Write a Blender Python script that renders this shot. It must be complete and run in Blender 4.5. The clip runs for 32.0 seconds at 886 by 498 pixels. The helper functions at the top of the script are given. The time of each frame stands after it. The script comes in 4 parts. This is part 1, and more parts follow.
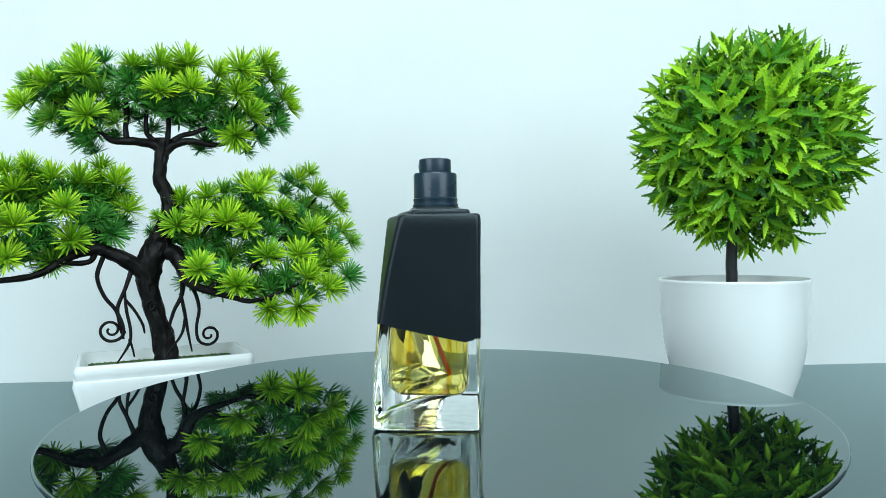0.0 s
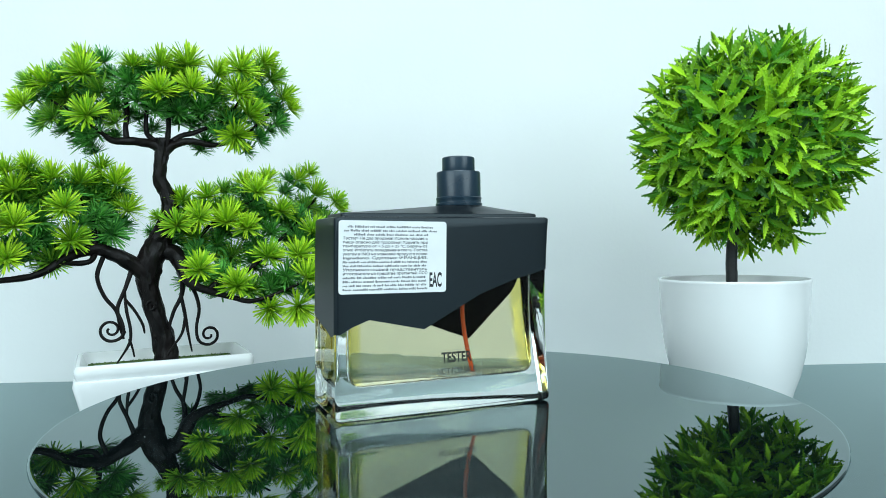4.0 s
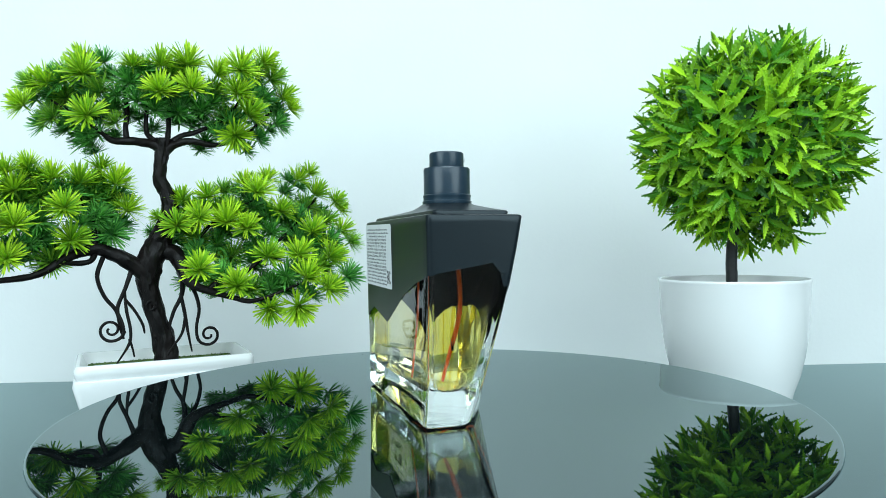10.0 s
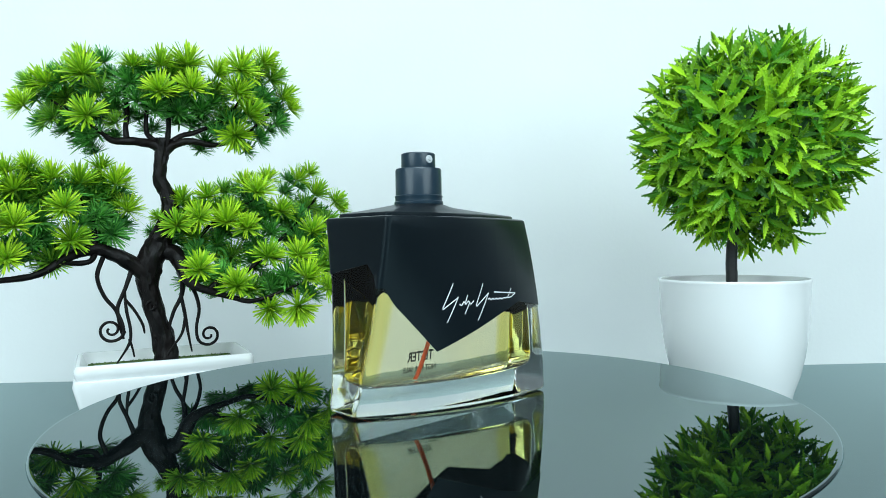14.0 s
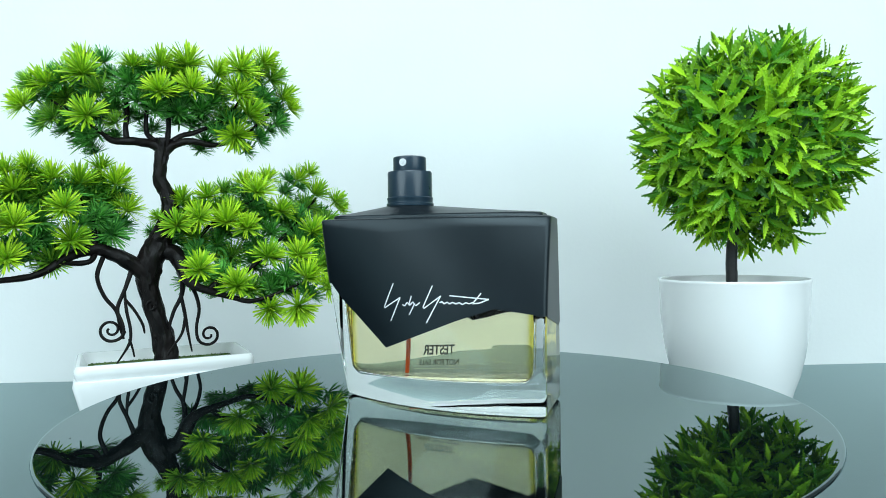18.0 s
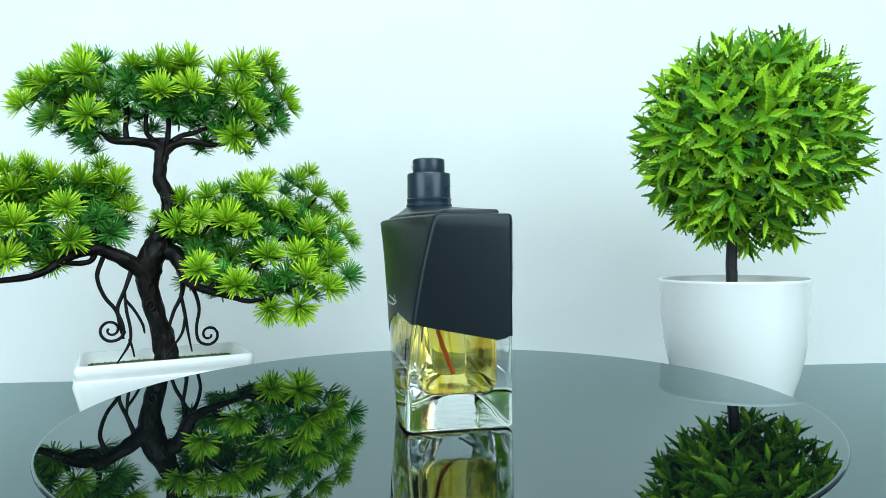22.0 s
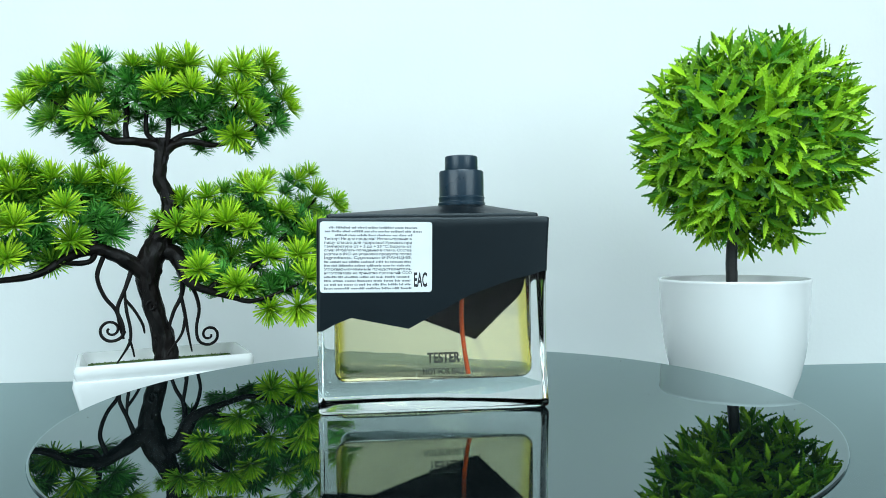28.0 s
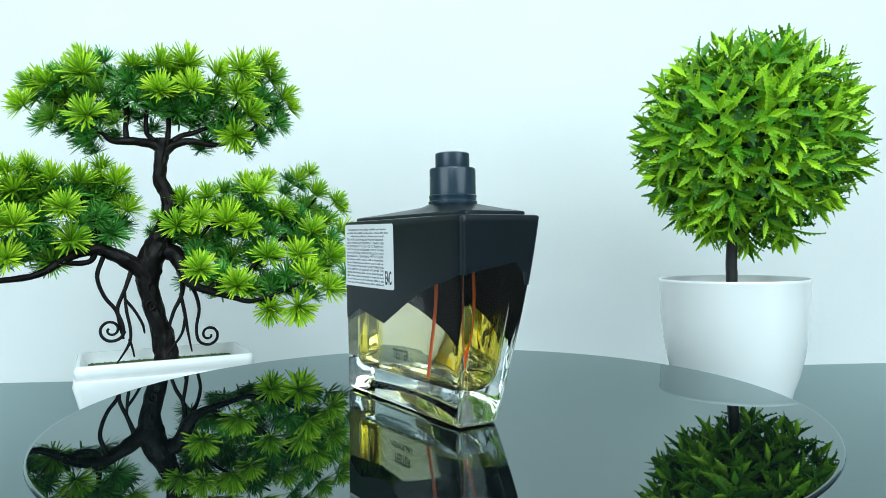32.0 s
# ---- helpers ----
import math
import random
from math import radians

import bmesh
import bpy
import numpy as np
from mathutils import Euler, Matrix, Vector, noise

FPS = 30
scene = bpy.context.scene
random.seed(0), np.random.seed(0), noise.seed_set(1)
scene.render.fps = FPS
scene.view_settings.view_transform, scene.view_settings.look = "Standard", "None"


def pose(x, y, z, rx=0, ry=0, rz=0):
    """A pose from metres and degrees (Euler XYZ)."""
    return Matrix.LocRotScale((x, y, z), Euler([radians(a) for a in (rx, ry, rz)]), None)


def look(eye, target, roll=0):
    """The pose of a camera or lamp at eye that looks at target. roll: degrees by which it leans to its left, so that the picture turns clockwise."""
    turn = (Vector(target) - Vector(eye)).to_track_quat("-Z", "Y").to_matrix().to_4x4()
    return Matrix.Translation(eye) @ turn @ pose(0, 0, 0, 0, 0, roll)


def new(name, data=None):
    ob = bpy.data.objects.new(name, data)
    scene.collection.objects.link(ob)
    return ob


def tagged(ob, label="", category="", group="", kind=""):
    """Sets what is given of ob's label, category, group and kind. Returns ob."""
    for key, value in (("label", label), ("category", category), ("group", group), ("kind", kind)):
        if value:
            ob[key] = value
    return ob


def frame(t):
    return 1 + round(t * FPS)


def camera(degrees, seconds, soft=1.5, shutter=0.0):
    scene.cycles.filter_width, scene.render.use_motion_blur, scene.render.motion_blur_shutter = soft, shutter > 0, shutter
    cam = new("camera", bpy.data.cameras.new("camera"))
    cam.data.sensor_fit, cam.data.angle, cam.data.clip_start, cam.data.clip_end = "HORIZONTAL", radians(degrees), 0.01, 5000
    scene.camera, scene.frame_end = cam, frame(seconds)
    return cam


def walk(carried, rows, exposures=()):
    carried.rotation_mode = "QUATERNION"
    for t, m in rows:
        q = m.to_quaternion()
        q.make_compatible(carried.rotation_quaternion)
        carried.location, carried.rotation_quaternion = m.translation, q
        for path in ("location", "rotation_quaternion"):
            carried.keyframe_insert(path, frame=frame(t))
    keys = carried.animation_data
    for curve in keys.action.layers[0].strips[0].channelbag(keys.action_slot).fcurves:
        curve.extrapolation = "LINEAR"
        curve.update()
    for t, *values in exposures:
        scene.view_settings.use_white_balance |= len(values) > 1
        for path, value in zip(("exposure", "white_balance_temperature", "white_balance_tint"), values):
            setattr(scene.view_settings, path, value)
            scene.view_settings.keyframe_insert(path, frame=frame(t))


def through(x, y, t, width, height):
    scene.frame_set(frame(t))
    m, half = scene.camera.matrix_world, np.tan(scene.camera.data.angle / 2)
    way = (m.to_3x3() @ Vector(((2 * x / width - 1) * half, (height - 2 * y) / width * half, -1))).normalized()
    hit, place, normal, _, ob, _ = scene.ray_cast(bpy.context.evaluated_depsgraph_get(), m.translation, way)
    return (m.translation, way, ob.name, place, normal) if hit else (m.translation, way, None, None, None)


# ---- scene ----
# ---------------------------------------------------------------- camera
cam = camera(65.16, 32.0, soft=0.85)
EYE = pose(0.0, -0.28075, 0.06383, 89.574, 0.800, -0.393)
# the film camera's automatic exposure drifts a little as the dark bottle turns
walk(cam, [(0.0, EYE), (32.0, EYE)], exposures=[(0.0, -0.15), (3.0, -0.14), (6.0, -0.10), (8.0, -0.12), (9.0, -0.06), (10.0, -0.04), (11.0, -0.11), (13.0, -0.13), (14.0, -0.06), (17.0, -0.02), (19.0, -0.03), (22.0, -0.04), (23.0, -0.11), (24.0, -0.19), (25.0, -0.16), (28.0, -0.12), (31.0, -0.11), (32.0, -0.06)])
PERIOD = 22.928            # seconds for one turn of the turntable
AXIS_X = -0.0007           # the turntable's axis
TABLE_Z = -0.053           # table top, below the top of the turntable disc

# ---------------------------------------------------------------- light
world = bpy.data.worlds.new("room_dark")
world.use_nodes = True
world.node_tree.nodes["Background"].inputs["Color"].default_value = (0.75, 0.9, 1.0, 1)
world.node_tree.nodes["Background"].inputs["Strength"].default_value = 0.02
scene.world = world


def softbox(name, eye, target, w, h, watts, colour):
    data = bpy.data.lights.new(name, "AREA")
    data.shape, data.size, data.size_y = "RECTANGLE", w, h
    data.energy, data.color = watts, colour
    ob = new(name, data)
    ob.matrix_world = look(eye, target)
    return ob


# light goes to and fro many times between the thick glass and the liquid
scene.cycles.max_bounces, scene.cycles.glossy_bounces, scene.cycles.transmission_bounces = 28, 18, 24

COOL = (0.747, 0.935, 0.995)
softbox("key_softbox", (1.15, -1.05, 0.68), (0.0, 0.20, -0.05), 1.25, 1.15, 18.6, COOL)
softbox("second_softbox", (-1.15, -1.05, 0.62), (0.0, 0.20, -0.05), 1.25, 1.15, 19.6, COOL)
# added fill that evens out wall and pot; no third lamp is known
softbox("front_fill", (0.10, -1.10, 1.22), (0.0, 0.2, -0.1), 1.1, 0.8, 21.5, COOL)

# ---------------------------------------------------------------- materials
def material(name, base, rough=0.5, metal=0.0, **more):
    m = bpy.data.materials.new(name)
    m.use_nodes = True
    b = m.node_tree.nodes["Principled BSDF"]
    b.inputs["Base Color"].default_value = (*base, 1)
    b.inputs["Roughness"].default_value = rough
    b.inputs["Metallic"].default_value = metal
    for key, value in more.items():
        b.inputs[key.replace("_", " ")].default_value = value
    return m


def nodes_of(m):
    t = m.node_tree
    return t, t.nodes, t.links, t.nodes["Principled BSDF"]


def vary(m, dark, light, scale, detail=4.0, bump=0.0, bump_scale=None, rough=None, random_mix=0.0, stretch=None):
    """Colour between two tones by noise, with fine relief and uneven gloss."""
    t, n, l, b = nodes_of(m)
    co = n.new("ShaderNodeTexCoord")
    src = co.outputs["Object"]
    if stretch:
        mp = n.new("ShaderNodeMapping")
        mp.inputs["Scale"].default_value = stretch
        l.new(src, mp.inputs["Vector"])
        src = mp.outputs["Vector"]
    nz = n.new("ShaderNodeTexNoise")
    nz.inputs["Scale"].default_value, nz.inputs["Detail"].default_value = scale, detail
    l.new(src, nz.inputs["Vector"])
    fac = nz.outputs["Fac"]
    if random_mix:
        info = n.new("ShaderNodeObjectInfo")
        mx = n.new("ShaderNodeMix")
        mx.inputs["Factor"].default_value = random_mix
        l.new(fac, mx.inputs["A"])
        l.new(info.outputs["Random"], mx.inputs["B"])
        fac = mx.outputs["Result"]
    ramp = n.new("ShaderNodeValToRGB")
    ramp.color_ramp.elements[0].position, ramp.color_ramp.elements[1].position = 0.3, 0.7
    ramp.color_ramp.elements[0].color, ramp.color_ramp.elements[1].color = (*dark, 1), (*light, 1)
    l.new(fac, ramp.inputs["Fac"])
    l.new(ramp.outputs["Color"], b.inputs["Base Color"])
    if rough:
        mr = n.new("ShaderNodeMapRange")
        mr.inputs["To Min"].default_value, mr.inputs["To Max"].default_value = rough
        l.new(nz.outputs["Fac"], mr.inputs["Value"])
        l.new(mr.outputs["Result"], b.inputs["Roughness"])
    if bump:
        nb = n.new("ShaderNodeTexNoise")
        nb.inputs["Scale"].default_value, nb.inputs["Detail"].default_value = bump_scale or scale * 6, 5
        l.new(src, nb.inputs["Vector"])
        bp = n.new("ShaderNodeBump")
        bp.inputs["Strength"].default_value, bp.inputs["Distance"].default_value = bump, 0.001
        l.new(nb.outputs["Fac"], bp.inputs["Height"])
        l.new(bp.outputs["Normal"], b.inputs["Normal"])
    return m


WALL = vary(material("white_wall_paint", (0.8, 0.8, 0.8), 0.6), (0.78, 0.79, 0.79), (0.82, 0.83, 0.83), 6, bump=0.12, bump_scale=260)
ROOM = material("room_paint", (0.55, 0.56, 0.57), 0.8)
DARK_PAINT = vary(material("dark_grey_paint", (0.2, 0.2, 0.21), 0.85), (0.19, 0.195, 0.20), (0.23, 0.235, 0.24), 8)
SOUTH_WHITE = vary(material("white_south_paint", (0.75, 0.75, 0.76), 0.9), (0.74, 0.745, 0.75), (0.80, 0.80, 0.81), 30)
def tinted_gloss(name, base, tint, ior, rough):
    """Dark glass: a near-black body under a clear, slightly teal reflection."""
    m = bpy.data.materials.new(name)
    m.use_nodes = True
    t = m.node_tree
    n, l = t.nodes, t.links
    n.remove(n["Principled BSDF"])
    body, shine, mix, fres = n.new("ShaderNodeBsdfDiffuse"), n.new("ShaderNodeBsdfGlossy"), n.new("ShaderNodeMixShader"), n.new("ShaderNodeFresnel")
    co, nz, mr = n.new("ShaderNodeTexCoord"), n.new("ShaderNodeTexNoise"), n.new("ShaderNodeMapRange")
    nz.inputs["Scale"].default_value, nz.inputs["Detail"].default_value = 12, 5
    l.new(co.outputs["Object"], nz.inputs["Vector"])
    mr.inputs["To Min"].default_value, mr.inputs["To Max"].default_value = rough
    l.new(nz.outputs["Fac"], mr.inputs["Value"])
    l.new(mr.outputs["Result"], shine.inputs["Roughness"])
    fine = n.new("ShaderNodeTexNoise")
    fine.inputs["Scale"].default_value = 300
    l.new(co.outputs["Object"], fine.inputs["Vector"])
    mx = n.new("ShaderNodeMix")
    mx.data_type = "RGBA"
    l.new(fine.outputs["Fac"], mx.inputs["Factor"])
    colours = [q for q in mx.inputs if q.type == "RGBA"]
    colours[0].default_value, colours[1].default_value = (*[c * 0.8 for c in base], 1), (*[c * 1.2 for c in base], 1)
    l.new([q for q in mx.outputs if q.type == "RGBA"][0], body.inputs["Color"])
    shine.inputs["Color"].default_value = (*tint, 1)
    fres.inputs["IOR"].default_value = ior
    l.new(fres.outputs["Fac"], mix.inputs["Fac"])
    l.new(body.outputs["BSDF"], mix.inputs[1])
    l.new(shine.outputs["BSDF"], mix.inputs[2])
    l.new(mix.outputs["Shader"], n["Material Output"].inputs["Surface"])
    return m


TABLE = tinted_gloss("dark_gloss_table", (0.016, 0.025, 0.027), (0.81, 1.0, 1.0), 2.05, (0.03, 0.08))
DISC = tinted_gloss("black_glass", (0.003, 0.005, 0.0055), (0.84, 1.0, 1.0), 2.06, (0.004, 0.02))
DUST = material("pale_dust", (0.2, 0.21, 0.21), 0.9)
PLASTIC_WHITE = vary(material("white_gloss_plastic", (0.8, 0.8, 0.8), 0.2), (0.81, 0.82, 0.82), (0.85, 0.85, 0.85), 20, rough=(0.15, 0.26))
BARK = vary(material("dark_brown_bark", (0.02, 0.014, 0.012), 0.5, Specular_IOR_Level=0.2), (0.002, 0.0015, 0.0016), (0.008, 0.0055, 0.005), 120, bump=1.0, bump_scale=330, rough=(0.3, 0.6), stretch=(1, 1, 0.35))
MOSS = vary(material("green_moss", (0.03, 0.09, 0.01), 0.9), (0.03, 0.07, 0.01), (0.10, 0.20, 0.025), 300, bump=0.8, bump_scale=900)
STEM = vary(material("black_stem", (0.012, 0.012, 0.013), 0.5), (0.004, 0.004, 0.005), (0.014, 0.014, 0.015), 200, bump=0.6, bump_scale=420)


def leafy(name, dark, light, through):
    m = vary(material(name, light, 0.38, Specular_IOR_Level=0.3), dark, light, 45, random_mix=0.5, rough=(0.26, 0.45))
    t, n, l, b = nodes_of(m)
    ramp = b.inputs["Base Color"].links[0].from_node
    before = ramp.inputs["Fac"].links[0].from_socket
    each, both = n.new("ShaderNodeNewGeometry"), n.new("ShaderNodeMix")
    both.inputs["Factor"].default_value = 0.5
    l.new(before, both.inputs["A"])
    l.new(each.outputs["Random Per Island"], both.inputs["B"])
    l.new(both.outputs["Result"], ramp.inputs["Fac"])
    tr = n.new("ShaderNodeBsdfTranslucent")
    tr.inputs["Color"].default_value = (*[c * 1.1 for c in light], 1)
    mix = n.new("ShaderNodeMixShader")
    mix.inputs["Fac"].default_value = through
    out = n["Material Output"]
    l.new(b.outputs["BSDF"], mix.inputs[1])
    l.new(tr.outputs["BSDF"], mix.inputs[2])
    l.new(mix.outputs["Shader"], out.inputs["Surface"])
    return m


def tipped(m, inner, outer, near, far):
    """Needle colour multiplied from a deeper tone at the heart of each tuft to full at the tips."""
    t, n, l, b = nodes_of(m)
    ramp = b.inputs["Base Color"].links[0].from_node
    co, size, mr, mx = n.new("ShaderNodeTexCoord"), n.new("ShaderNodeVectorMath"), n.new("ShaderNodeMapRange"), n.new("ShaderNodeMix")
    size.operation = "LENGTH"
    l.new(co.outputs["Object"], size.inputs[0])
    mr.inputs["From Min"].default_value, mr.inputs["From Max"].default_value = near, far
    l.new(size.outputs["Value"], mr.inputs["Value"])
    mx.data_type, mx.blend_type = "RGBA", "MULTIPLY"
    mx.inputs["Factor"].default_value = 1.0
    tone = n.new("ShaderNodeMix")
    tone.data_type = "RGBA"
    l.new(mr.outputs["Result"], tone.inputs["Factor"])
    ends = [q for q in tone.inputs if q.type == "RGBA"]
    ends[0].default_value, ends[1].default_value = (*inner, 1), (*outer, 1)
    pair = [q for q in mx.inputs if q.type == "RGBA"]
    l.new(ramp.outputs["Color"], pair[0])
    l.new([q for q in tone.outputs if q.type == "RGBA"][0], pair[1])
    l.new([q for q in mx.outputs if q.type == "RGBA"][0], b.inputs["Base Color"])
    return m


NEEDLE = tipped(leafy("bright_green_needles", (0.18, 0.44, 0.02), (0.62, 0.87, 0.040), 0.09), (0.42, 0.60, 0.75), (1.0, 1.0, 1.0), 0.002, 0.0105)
# mid and dark greens: partly the plant's two tones, partly shade put into colour
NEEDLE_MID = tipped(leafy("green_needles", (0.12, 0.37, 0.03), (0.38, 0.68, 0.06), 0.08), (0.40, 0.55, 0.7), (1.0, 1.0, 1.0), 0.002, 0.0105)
NEEDLE_DARK = leafy("deep_green_shaded_needles", (0.045, 0.23, 0.045), (0.17, 0.53, 0.09), 0.06)
LEAF = leafy("fresh_green_leaves", (0.055, 0.24, 0.011), (0.44, 0.76, 0.028), 0.05)
LEAF_SHADED = leafy("shaded_green_leaves", (0.025, 0.10, 0.025), (0.09, 0.26, 0.04), 0.08)
CORE = vary(material("dark_green_filler", (0.01, 0.03, 0.008), 0.9), (0.006, 0.02, 0.005), (0.015, 0.045, 0.01), 200, bump=0.6)

COATING = vary(material("satin_black_coating", (0.004, 0.005, 0.008), 0.38, Specular_IOR_Level=0.39, Specular_Tint=(0.80, 0.94, 1.0, 1.0)), (0.0016, 0.0040, 0.0064), (0.0024, 0.0054, 0.0084), 60, rough=(0.32, 0.36))
COATING_BACK = material("black_coating_inside", (0.0035, 0.0025, 0.002), 0.9, Specular_IOR_Level=0.02)
CAP_BLACK = vary(material("black_pump_plastic", (0.014, 0.021, 0.030), 0.3), (0.009, 0.024, 0.040), (0.014, 0.034, 0.053), 60, rough=(0.25, 0.31))
PAPER = vary(material("white_label_paper", (0.78, 0.79, 0.80), 0.45), (0.76, 0.77, 0.79), (0.81, 0.82, 0.83), 120)
FAINT_INK = material("thin_grey_print", (0.15, 0.15, 0.165), 0.6)
TEXT_INK = material("dark_grey_print", (0.07, 0.07, 0.08), 0.6)
INK = material("black_ink", (0.02, 0.02, 0.025), 0.6)
GREY_INK = material("grey_print", (0.03, 0.03, 0.025), 0.6)
CLEAR_EDGE = material("clear_film_edge", (0.45, 0.46, 0.40), 0.4)
WHITE_INK = material("white_print", (0.8, 0.82, 0.85), 0.5)
ORANGE = material("orange_red_tube", (0.88, 0.11, 0.018), 0.35)
CHROME = material("pale_nozzle", (0.6, 0.62, 0.64), 0.25)


def glass_like(name, tint, ior, rough=0.0, wavy=0.05):
    m = bpy.data.materials.new(name)
    m.use_nodes = True
    t = m.node_tree
    t.nodes.remove(t.nodes["Principled BSDF"])
    g = t.nodes.new("ShaderNodeBsdfGlass")
    g.inputs["Color"].default_value, g.inputs["IOR"].default_value = (*tint, 1), ior
    g.inputs["Roughness"].default_value = rough
    t.links.new(g.outputs["BSDF"], t.nodes["Material Output"].inputs["Surface"])
    co, nz, bp = t.nodes.new("ShaderNodeTexCoord"), t.nodes.new("ShaderNodeTexNoise"), t.nodes.new("ShaderNodeBump")
    nz.inputs["Scale"].default_value, nz.inputs["Detail"].default_value = 110, 1.5
    bp.inputs["Strength"].default_value, bp.inputs["Distance"].default_value = wavy, 0.001
    t.links.new(co.outputs["Object"], nz.inputs["Vector"])
    t.links.new(nz.outputs["Fac"], bp.inputs["Height"])
    t.links.new(bp.outputs["Normal"], g.inputs["Normal"])
    return m


GLASS = glass_like("clear_bottle_glass", (0.985, 0.995, 0.99), 1.5)
GLASS_FOOT = glass_like("satin_bottle_foot", (0.985, 0.995, 0.99), 1.5, 0.12, 0.3)


def liquid(name, pale, deep, near, far, ior):
    """Liquid that is pale across the bottle's thin depth and golden towards its two ends; only what passes through it is tinted."""
    m = bpy.data.materials.new(name)
    m.use_nodes = True
    t = m.node_tree
    n, l = t.nodes, t.links
    n.remove(n["Principled BSDF"])
    co, sep, size, ramp, mx = n.new("ShaderNodeTexCoord"), n.new("ShaderNodeSeparateXYZ"), n.new("ShaderNodeMath"), n.new("ShaderNodeMapRange"), n.new("ShaderNodeMix")
    l.new(co.outputs["Object"], sep.inputs["Vector"])
    size.operation = "ABSOLUTE"
    centred = n.new("ShaderNodeMath")
    centred.inputs[1].default_value = 0.0022
    l.new(sep.outputs["Y"], centred.inputs[0])
    l.new(centred.outputs["Value"], size.inputs[0])
    ramp.interpolation_type = "SMOOTHSTEP"
    ramp.inputs["From Min"].default_value, ramp.inputs["From Max"].default_value = near, far
    l.new(size.outputs["Value"], ramp.inputs["Value"])
    mx.data_type = "RGBA"
    l.new(ramp.outputs["Result"], mx.inputs["Factor"])
    colours = [q for q in mx.inputs if q.type == "RGBA"]
    colours[0].default_value, colours[1].default_value = (*pale, 1), (*deep, 1)
    bend, shine, fres, mix = n.new("ShaderNodeBsdfRefraction"), n.new("ShaderNodeBsdfGlossy"), n.new("ShaderNodeFresnel"), n.new("ShaderNodeMixShader")
    l.new([q for q in mx.outputs if q.type == "RGBA"][0], bend.inputs["Color"])
    bend.inputs["Roughness"].default_value, shine.inputs["Roughness"].default_value = 0.0, 0.0
    bend.inputs["IOR"].default_value, fres.inputs["IOR"].default_value = ior, ior
    shine.inputs["Color"].default_value = (1, 1, 1, 1)
    mp, nz, bp = n.new("ShaderNodeMapping"), n.new("ShaderNodeTexNoise"), n.new("ShaderNodeBump")
    mp.inputs["Scale"].default_value = (420, 70, 420)
    nz.inputs["Scale"].default_value, nz.inputs["Detail"].default_value = 1.0, 1.0
    bp.inputs["Strength"].default_value, bp.inputs["Distance"].default_value = 0.2, 0.0002
    l.new(co.outputs["Object"], mp.inputs["Vector"])
    l.new(mp.outputs["Vector"], nz.inputs["Vector"])
    l.new(nz.outputs["Fac"], bp.inputs["Height"])
    for node in (bend, shine, fres):
        l.new(bp.outputs["Normal"], node.inputs["Normal"])
    l.new(fres.outputs["Fac"], mix.inputs["Fac"])
    l.new(bend.outputs["BSDF"], mix.inputs[1])
    l.new(shine.outputs["BSDF"], mix.inputs[2])
    l.new(mix.outputs["Shader"], n["Material Output"].inputs["Surface"])
    return m


PERFUME = liquid("yellow_perfume", (0.985, 0.937, 0.76), (0.935, 0.85, 0.33), 0.0345, 0.0372, 0.91)


# ---------------------------------------------------------------- mesh helpers
def part(name, bm, mat, parent=None, label="", smooth=True):
    me = bpy.data.meshes.new(name)
    bmesh.ops.recalc_face_normals(bm, faces=bm.faces)
    bm.to_mesh(me)
    bm.free()
    for m in mat if isinstance(mat, (list, tuple)) else [mat]:
        me.materials.append(m)
    if smooth:
        me.polygons.foreach_set("use_smooth", [True] * len(me.polygons))
        me.set_sharp_from_angle(angle=radians(38))
    ob = new(name, me)
    if parent:
        ob.parent = parent
    if label:
        ob["label"] = label
    return ob


def empty(name, m=None):
    ob = new(name)
    ob.empty_display_size = 0.02
    if m:
        ob.matrix_basis = m
    return ob


def box(bm, lo, hi):
    v = [bm.verts.new((x, y, z)) for z in (lo[2], hi[2]) for y in (lo[1], hi[1]) for x in (lo[0], hi[0])]
    for q in ((0, 2, 3, 1), (4, 5, 7, 6), (0, 1, 5, 4), (2, 6, 7, 3), (0, 4, 6, 2), (1, 3, 7, 5)):
        bm.faces.new([v[i] for i in q])
    return bm


def boxed(name, lo, hi, mat, parent=None, bevel=0.0, label=""):
    bm = box(bmesh.new(), lo, hi)
    if bevel:
        bmesh.ops.bevel(bm, geom=bm.edges[:], offset=bevel, segments=2, affect="EDGES", profile=0.7)
    return part(name, bm, mat, parent, label)


def loft(bm, rings, cap_low=True, cap_high=True):
    """Skin closed rings of equal length; returns the vertex rings."""
    vs = [[bm.verts.new(p) for p in r] for r in rings]
    n = len(vs[0])
    for a, b in zip(vs, vs[1:]):
        for i in range(n):
            bm.faces.new((a[i], a[(i + 1) % n], b[(i + 1) % n], b[i]))
    if cap_low:
        bm.faces.new(vs[0][::-1])
    if cap_high:
        bm.faces.new(vs[-1])
    return vs


def lathe(profile, segs=64, cx=0.0, cy=0.0, cap_low=True, cap_high=True):
    bm = bmesh.new()
    rings = [[(cx + r * math.cos(2 * math.pi * i / segs), cy + r * math.sin(2 * math.pi * i / segs), z) for i in range(segs)] for r, z in profile]
    loft(bm, rings, cap_low, cap_high)
    return bm


